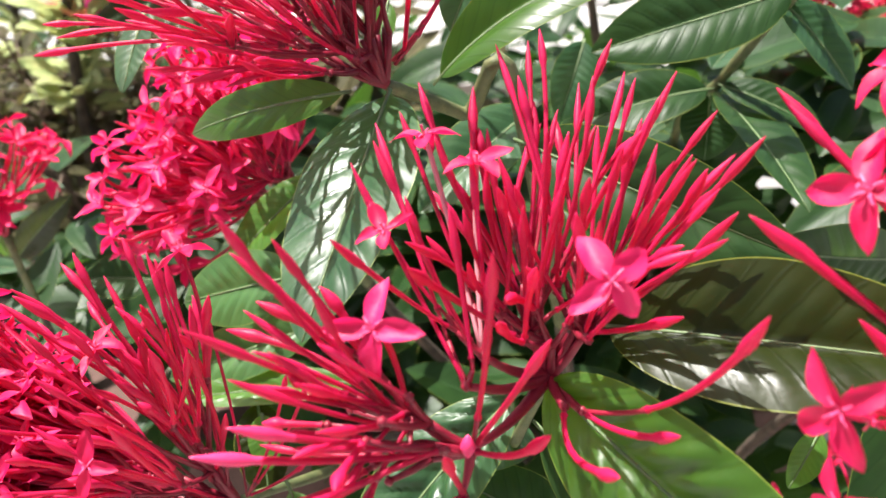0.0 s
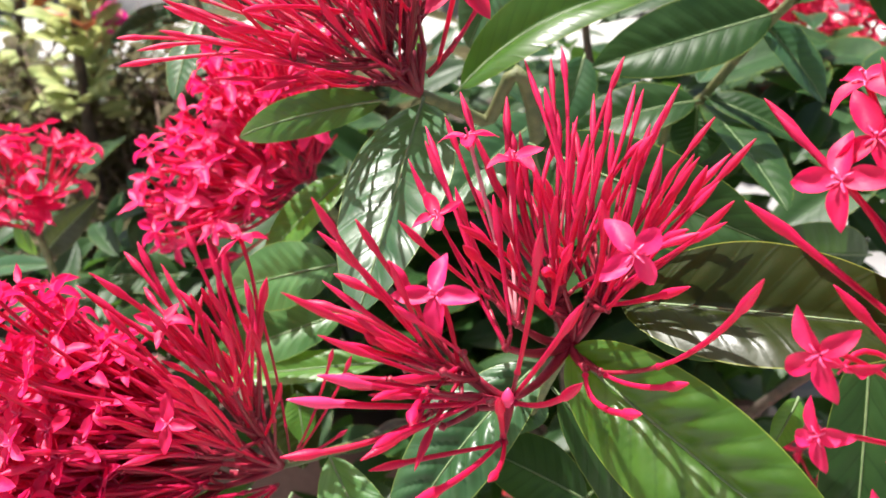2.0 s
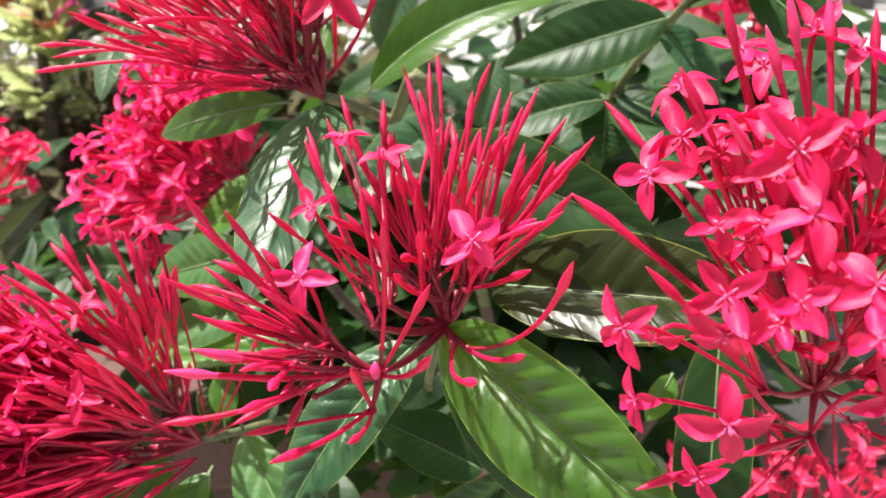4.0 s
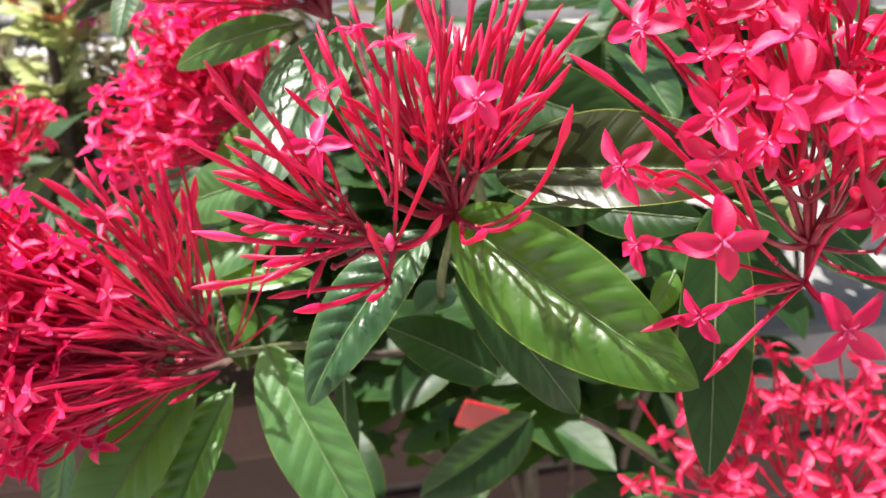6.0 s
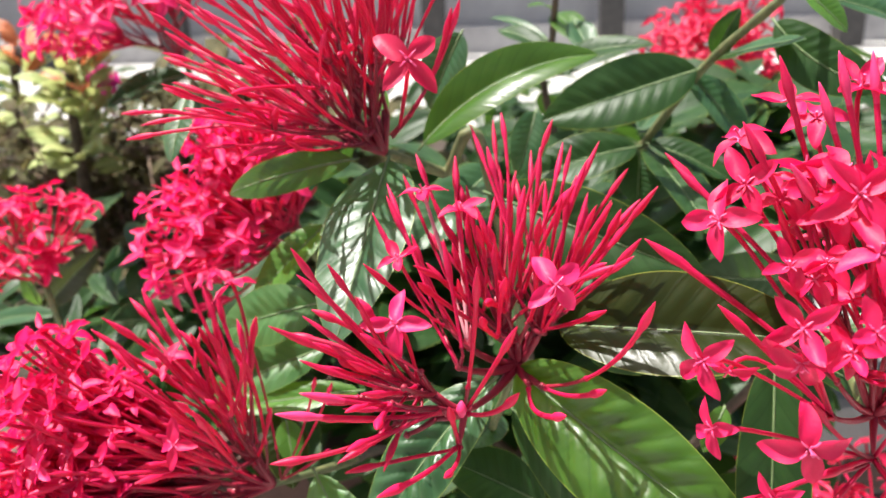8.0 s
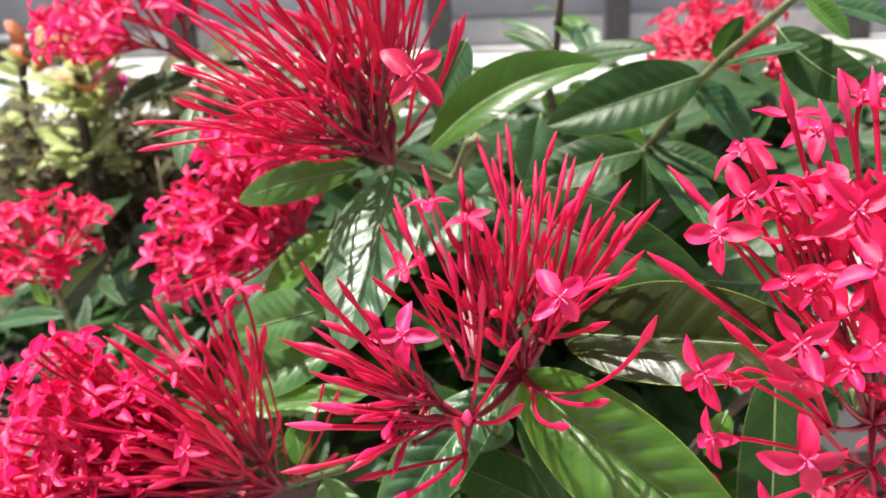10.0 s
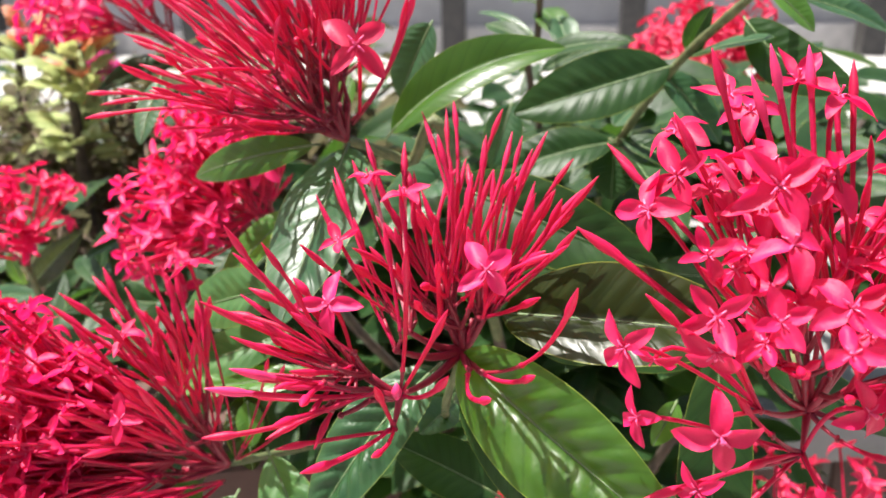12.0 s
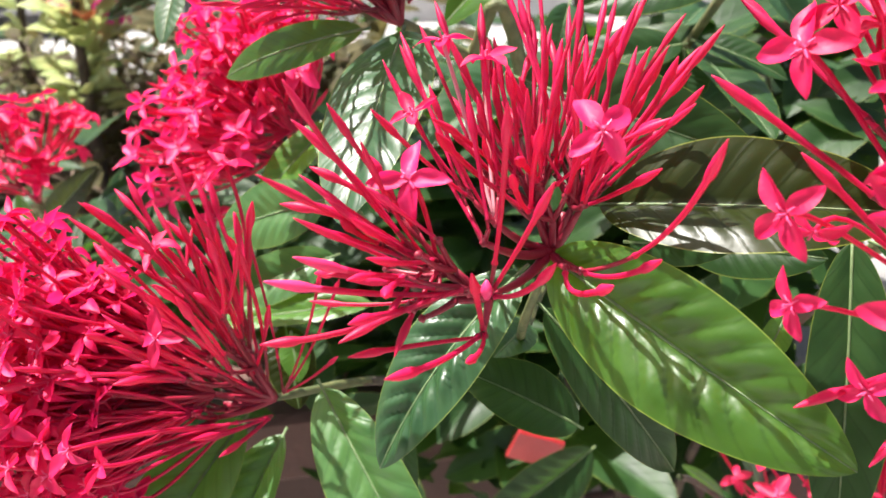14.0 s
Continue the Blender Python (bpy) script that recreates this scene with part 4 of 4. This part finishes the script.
for tip in ((0.1115, 0.3246, 0.8293), (0.1326, 0.3244, 0.8321)):
    bud(cluster_q, (0.1678, 0.3589, 0.7234), tip, (0, 0, 0), 1.0)
for c in ((0.1104, 0.3247, 0.7705), (0.1228, 0.3244, 0.7726), (0.1265, 0.3272, 0.8024), (0.1519, 0.3270, 0.7550)):
    blossom(cluster_q, (0.1775, 0.3134, 0.7485), c, (-0.4, -0.6, 0.6), (0, 0, 0), 0.9, None, None, PETAL_FAR)

# ---- the far upper right heads ----
branch_g = thing("leafy_branch", "upright ixora branch with opposite dark glossy leaves", "branch", "ixora branches")
stem(branch_g, [(0.090, 0.56, 0.0), (0.092, 0.53, 0.7), (0.0980, 0.4833, 0.9657), (0.0975, 0.3774, 1.0202), (0.1193, 0.3458, 1.0648), (0.1411, 0.3087, 1.0984), (0.1636, 0.3269, 1.1156)], 0.0027, 0.0020)
leaf(branch_g, (0.1185, 0.3460, 1.0642), (0.0403, 0.3355, 1.0423), 0.0330, (-0.15, -0.95, 0.22), LEAF_DARK_SHADE, arch=0.05, fold=0.05, fold2=0.70, quilt=0.06)
leaf(branch_g, (0.0952, 0.3713, 1.0199), (0.0287, 0.3643, 1.0014), 0.0282, (-0.1, -0.7, 0.7), LEAF_DARK_SHADE, arch=0.08)
leaf(branch_g, (0.0391, 0.3670, 1.0424), (0.0287, 0.3508, 1.0107), 0.0205, (0.3, -0.8, 0.5), LEAF, arch=0.03)
leaf(branch_g, (0.0939, 0.3716, 1.0177), (0.0924, 0.3616, 0.9906), 0.0255, (0.0, -0.8, 0.5), LEAF_DARK_SHADE, arch=0.03)
leaf(branch_g, (0.0966, 0.3710, 1.0218), (0.1392, 0.3569, 1.0042), 0.0196, (0.2, -0.6, 0.8), LEAF_DARK_SHADE, arch=0.05)
leaf(branch_g, (0.1114, 0.3530, 1.0610), (0.1421, 0.3421, 1.0260), 0.0227, (0.3, -0.7, 0.7), LEAF, arch=0.05)
leaf(branch_g, (0.1230, 0.3514, 1.0659), (0.1516, 0.3037, 1.0816), 0.0191, (0.1, -0.6, 0.8), LEAF, arch=0.03, fold=0.15)
leaf(branch_g, (0.1262, 0.3571, 1.0669), (0.1313, 0.3344, 1.0927), 0.0138, (-0.4, -0.85, 0.3), LEAF_DARK_SHADE, arch=0.05)
leaf(branch_g, (0.1082, 0.3937, 1.0359), (0.0932, 0.3706, 1.0287), 0.0169, (0.1, -0.5, 0.9), LEAF, arch=0.03)
leaf(branch_g, (0.1450, 0.3001, 1.1034), (0.1660, 0.2975, 1.0848), 0.0145, (0.4, -0.7, 0.5), LEAF_YOUNG, arch=0.04)
leaf(branch_g, (0.1439, 0.3280, 1.0884), (0.1872, 0.2998, 1.0600), 0.0234, (0.2, -0.97, -0.1), LEAF_DARK_SHADE, arch=0.03, fold=0.1, sway=-0.1)
leaf(branch_g, (0.1664, 0.3277, 1.0963), (0.2127, 0.3343, 1.0791), 0.0186, (0.2, -0.5, 0.8), LEAF, arch=0.05)
leaf(branch_g, (0.0987, 0.3841, 1.0160), (0.1192, 0.2985, 0.9914), 0.0299, (0.3, -0.95, 0.1), LEAF_DARK_SHADE, arch=0.03)
leaf(branch_g, (0.0126, 0.2752, 1.0252), (0.1007, 0.2398, 0.9987), 0.0342, (0.1, -0.95, 0.2), LEAF_DARK_SHADE, arch=0.05)
leaf(branch_g, (0.0189, 0.3249, 1.0232), (-0.0208, 0.2749, 0.9976), 0.0281, (-0.1, -0.8, 0.55), LEAF, arch=0.05)
leaf(branch_g, (0.0644, 0.4514, 1.0782), (0.0725, 0.4198, 1.0606), 0.0179, (0, -0.8, 0.5), LEAF, arch=0.03)
leaf(branch_g, (0.0494, 0.4093, 1.0594), (0.1026, 0.3899, 1.0702), 0.0173, (0, -0.5, 0.8), LEAF_DARK_SHADE, arch=0.06)
leaf(branch_g, (0.0194, 0.5037, 1.0684), (0.0523, 0.4753, 1.0567), 0.0164, (0, -0.5, 0.8), LEAF_DARK_SHADE, arch=0.06)
leaf(branch_g, (0.1737, 0.3400, 0.9553), (0.1068, 0.3100, 0.9710), 0.0300, (0.1, -0.98, 0.05), LEAF_DARK_SHADE, arch=0.04, fold=0.15)
branch_w = thing("leafy_branch", "slim upright ixora twig with pale green young leaves", "branch", "ixora branches")
stem(branch_w, [(0.12, 0.60, 0.0), (0.12, 0.58, 0.7), (0.0517, 0.5088, 1.0195), (0.0539, 0.4881, 1.0602), (0.0547, 0.4635, 1.0893), (0.0563, 0.4605, 1.1092)], 0.0030, 0.0018, BARK)
leaf(branch_w, (0.0554, 0.4921, 1.0791), (0.0711, 0.4455, 1.0641), 0.0197, (0.1, -0.9, 0.4), LEAF_MID, arch=0.06, fold=0.2)
leaf(branch_w, (0.0557, 0.4954, 1.0804), (0.0371, 0.4535, 1.0866), 0.0065, (0.0, -0.6, 0.8), LEAF_YOUNG, arch=0.05)
leaf(branch_w, (0.0569, 0.4706, 1.0902), (0.0448, 0.4245, 1.1025), 0.0064, (0.0, -0.8, 0.5), LEAF_YOUNG, arch=0.05)
leaf(branch_w, (0.0560, 0.4431, 1.0940), (0.0639, 0.4493, 1.1031), 0.0083, (0.0, -0.8, 0.5), LEAF_YOUNG, arch=0.05)
leaf(branch_w, (0.0539, 0.4881, 1.0602), (0.0136, 0.5284, 1.0739), 0.0088, (0.0, -0.5, 0.9), LEAF, arch=0.08)
leaf(branch_w, (0.0544, 0.4918, 1.0376), (0.1200, 0.5066, 1.0579), 0.0188, (0.0, -0.6, 0.8), LEAF_DARK_SHADE, arch=0.08)
branch_h = thing("leafy_branch", "slim ixora twig behind the shrub", "branch", "ixora branches")
RH = (0.1962, 0.6589, 1.0098)
stem(branch_h, [(0.25, 0.70, 0.0), (0.28, 0.66, 0.6), RH], 0.0042, 0.0019)
cluster_h = thing("flower_cluster", "distant ixora head of open coral-red flowers", "flower", "ixora flower heads")
dome(cluster_h, RH, (-0.1, -0.3, 0.9), 0.062, 110, 0.95, 62, 81, jitter=0.45, size=1.15, bias=(0, -0.5, 0.3), material=PETAL_FAR, simple=True)
cluster_i = thing("flower_cluster", "distant ixora head of open coral-red flowers", "flower", "ixora flower heads")
RI = (0.2529, 0.6408, 0.9765)
stem(branch_h, [(0.26, 0.69, 0.3), (0.3, 0.62, 0.7), RI], 0.004, 0.0019)
dome(cluster_i, RI, (-0.1, -0.3, 0.9), 0.050, 80, 0.95, 62, 91, jitter=0.45, size=1.15, bias=(0, -0.5, 0.3), material=PETAL_FAR, simple=True)


# ---- inner leaves of the shrub ----
def inner_leaves(name, count, centre, spread, seed, material, label, size=(0.05, 0.1)):
    r = random.Random(seed)
    verts, faces, uvs = [], [], []
    for _ in range(count):
        p = Vector([max(-1.9, min(1.9, r.gauss(0, 1))) * q for q in spread]) + V(centre)
        w = r.uniform(0, 6.28)
        d = Vector((math.cos(w), math.sin(w), r.uniform(-0.9, 0.3))).normalized()
        length = r.uniform(*size)
        v, f, u, _, _ = leaf_arrays(p, p + d * length, length * r.uniform(0.3, 0.42), (r.uniform(-0.4, 0.4), r.uniform(-0.9, 0.1), 1), nl=10, nw=6, quilt=0.02, arch=r.uniform(0.0, 0.1), seed=r.randint(0, 9999))
        o = len(verts)
        verts += v
        uvs += u
        faces += [tuple(i + o for i in q) for q in f]
    return tagged(mesh_object(name, verts, faces, material, None, "", True, uvs), label, "foliage", kind="stuff")


# the shade inside the shrub is partly in the colour of these leaves
inner_leaves("inner_foliage", 330, (0.055, 0.53, 0.83), (0.095, 0.045, 0.070), 5, LEAF_DARK_SHADE, "inner leaves of the ixora shrub, shade put into their dark green")
inner_leaves("inner_foliage", 110, (0.16, 0.66, 0.94), (0.20, 0.08, 0.045), 6, LEAF_DARK_SHADE, "green leaves at the back of the ixora shrub")
inner_leaves("inner_foliage", 120, (-0.11, 0.53, 0.85), (0.08, 0.06, 0.08), 8, LEAF_DARK_SHADE, "inner leaves of the ixora shrub, shade put into their dark green")

inner_leaves("inner_foliage", 70, (-0.2000, 0.4700, 0.8850), (0.05, 0.03, 0.03), 28, LEAF_DARK_SHADE, "inner leaves of the ixora shrub, shade put into their dark green", (0.03, 0.07))
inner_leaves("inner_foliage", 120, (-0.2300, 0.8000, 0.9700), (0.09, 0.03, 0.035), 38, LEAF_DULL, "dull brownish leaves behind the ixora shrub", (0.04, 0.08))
inner_leaves("inner_foliage", 120, (0.25, 0.56, 0.965), (0.075, 0.06, 0.035), 18, LEAF_DARK_SHADE, "inner leaves of the ixora shrub, shade put into their dark green")


# ---- dry bush and variegated plant behind ----
def dry_bush(centre, seed):
    r = random.Random(seed)
    bush = thing("dry_bush", "sparse brown twiggy bush with small dull leaves", "bush")
    parts, verts, faces, uvs = [], [], [], []
    root = V(centre)
    for k in range(90):
        w = r.uniform(0, 6.28)
        top = root + Vector((math.cos(w) * r.uniform(0.02, 0.24), math.sin(w) * r.uniform(0.02, 0.2), r.uniform(0.12, 0.27)))
        mid = root.lerp(top, 0.5) + Vector((r.uniform(-1, 1), r.uniform(-1, 1), 0.5)) * 0.04
        line = bezier(root, root.lerp(mid, 0.7), mid, top, 8)
        parts.append(sweep(line, [0.003 - 0.0003 * i for i in range(9)], 5))
        for q in line[3:]:
            for _ in range(3):
                d = Vector((r.uniform(-1, 1), r.uniform(-1, 1), r.uniform(-0.5, 0.8))).normalized()
                parts.append(sweep([q, q + d * 0.03 + Vector((0, 0, 0.004)), q + d * r.uniform(0.04, 0.07)], [0.0012, 0.001, 0.0006], 4))
                p = q + d * r.uniform(0.015, 0.05)
                e = Vector((r.uniform(-1, 1), r.uniform(-1, 1), r.uniform(-0.3, 0.9))).normalized()
                v, f, u, _, _ = leaf_arrays(p, p + e * r.uniform(0.015, 0.03), r.uniform(0.008, 0.014), (r.uniform(-0.5, 0.5), -0.5, 1), nl=5, nw=4, quilt=0, seed=1)
                o = len(verts)
                verts += v
                uvs += u
                faces += [tuple(i + o for i in t) for t in f]
    v, f = join(parts)
    tagged(mesh_object("twig_tangle", v, f, DRY, bush, "dry brown twig tangle"), kind="stuff")
    tagged(mesh_object("small_foliage", verts, faces, LEAF_DULL, bush, "small dull olive foliage", True, uvs), kind="stuff")
    stem(bush, [(centre[0], centre[1], 0.0), (centre[0] + 0.01, centre[1], centre[2] * 0.5), centre], 0.012, 0.006, BARK)
    return bush


inner_leaves("back_foliage", 800, (0.1, 1.35, 0.80), (0.7, 0.09, 0.06), 25, LEAF_DARK_SHADE, "low dark hedge at the back of the bed", (0.05, 0.1))
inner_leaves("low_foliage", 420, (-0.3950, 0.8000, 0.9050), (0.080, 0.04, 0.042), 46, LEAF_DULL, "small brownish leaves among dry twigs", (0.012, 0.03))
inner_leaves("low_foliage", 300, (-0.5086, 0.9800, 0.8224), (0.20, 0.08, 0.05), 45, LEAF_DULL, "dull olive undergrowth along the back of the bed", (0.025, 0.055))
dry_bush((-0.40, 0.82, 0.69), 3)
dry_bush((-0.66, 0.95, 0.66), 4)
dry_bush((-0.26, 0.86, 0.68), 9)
inner_leaves("low_foliage", 330, (-0.45, 0.72, 0.77), (0.22, 0.12, 0.025), 15, LEAF_DARK_SHADE, "low dark green groundcover along the bed", (0.03, 0.07))


def variegated_plant(base, top, seed, leaves):
    r = random.Random(seed)
    plant = thing("variegated_shrub", "yellow-green variegated shrub with reddish young tips", "shrub")
    base, top = V(base), V(top)
    stem(plant, [(base.x, base.y, 0.0), tuple(base), tuple(top)], 0.008, 0.003, BARK)
    for k in range(leaves):
        t = r.uniform(0, 1) ** 0.8
        p = base.lerp(top, t)
        w = r.uniform(0, 6.28)
        d = Vector((math.cos(w), math.sin(w), r.uniform(-0.3, 0.6) + 0.7 * t)).normalized()
        length = r.uniform(0.024, 0.048) * (1.1 - 0.3 * t)
        p = p + d * r.uniform(0.002, 0.02)
        face = (r.uniform(-0.6, 0.6), r.uniform(-0.8, 0.0), 1)
        leaf(plant, p, p + d * length, length * r.uniform(0.35, 0.55), face, LEAF_VARIEGATED if r.random() > 1.9 * t - 1.2 else LEAF_TIP, rib=False, nl=9, nw=6, arch=r.uniform(0.0, 0.15), quilt=0.03, ripple=0.12)
    return plant


variegated_plant((-0.3980, 0.7250, 0.9150), (-0.3740, 0.7150, 1.0330), 2, 84)
variegated_plant((-0.5150, 0.8300, 0.9000), (-0.4850, 0.8200, 1.0300), 3, 40)

pink = thing("pink_flower", "small pink flower on a thin stem by the variegated shrub", "flower")
PINK_TOP = (-0.3760, 0.7500, 0.9950)
stem(pink, [(PINK_TOP[0], PINK_TOP[1] + 0.05, 0.0), (PINK_TOP[0], PINK_TOP[1] + 0.03, 0.6), PINK_TOP], 0.002, 0.0012)
dome(pink, PINK_TOP, (0, -0.3, 0.9), 0.020, 14, 1.0, 70, 111, size=1.3, material=PETAL_MAGENTA, simple=True, forks=5)

# ---- red tag in the shade under the leaves ----
tag = tagged(box("plant_tag", (0.030, 0.003, 0.025), pose(0.0223, 0.3839, 0.7778, 15, 20, 5), RED_PLASTIC, None, "", 0.001), "small red plastic plant tag among shaded stems", "plant tag")

# ---- bricks of the bed wall ----
def brick_mesh():
    bm = bmesh.new()
    bmesh.ops.create_cube(bm, size=1.0)
    bmesh.ops.scale(bm, vec=(0.215, 0.10, 0.065), verts=bm.verts)
    bmesh.ops.bevel(bm, geom=bm.edges[:], offset=0.003, segments=1, affect="EDGES")
    me = bpy.data.meshes.new("brick")
    bm.to_mesh(me)
    bm.free()
    me.materials.append(BRICK)
    return me


BRICK_MESH = brick_mesh()
rb = random.Random(12)
for row in range(9):
    for col in range(int(wall_len / 0.225)):
        b = new("brick", BRICK_MESH)
        b.parent = wall_bed
        b.matrix_basis = wall_pose(0.11 + col * 0.225 + (0.112 if row % 2 else 0) , 0.068 + rb.uniform(-0.003, 0.003), 0.037 + row * 0.0752) @ pose(0, 0, 0, rb.uniform(-0.4, 0.4), rb.uniform(-0.4, 0.4), rb.uniform(-0.5, 0.5))
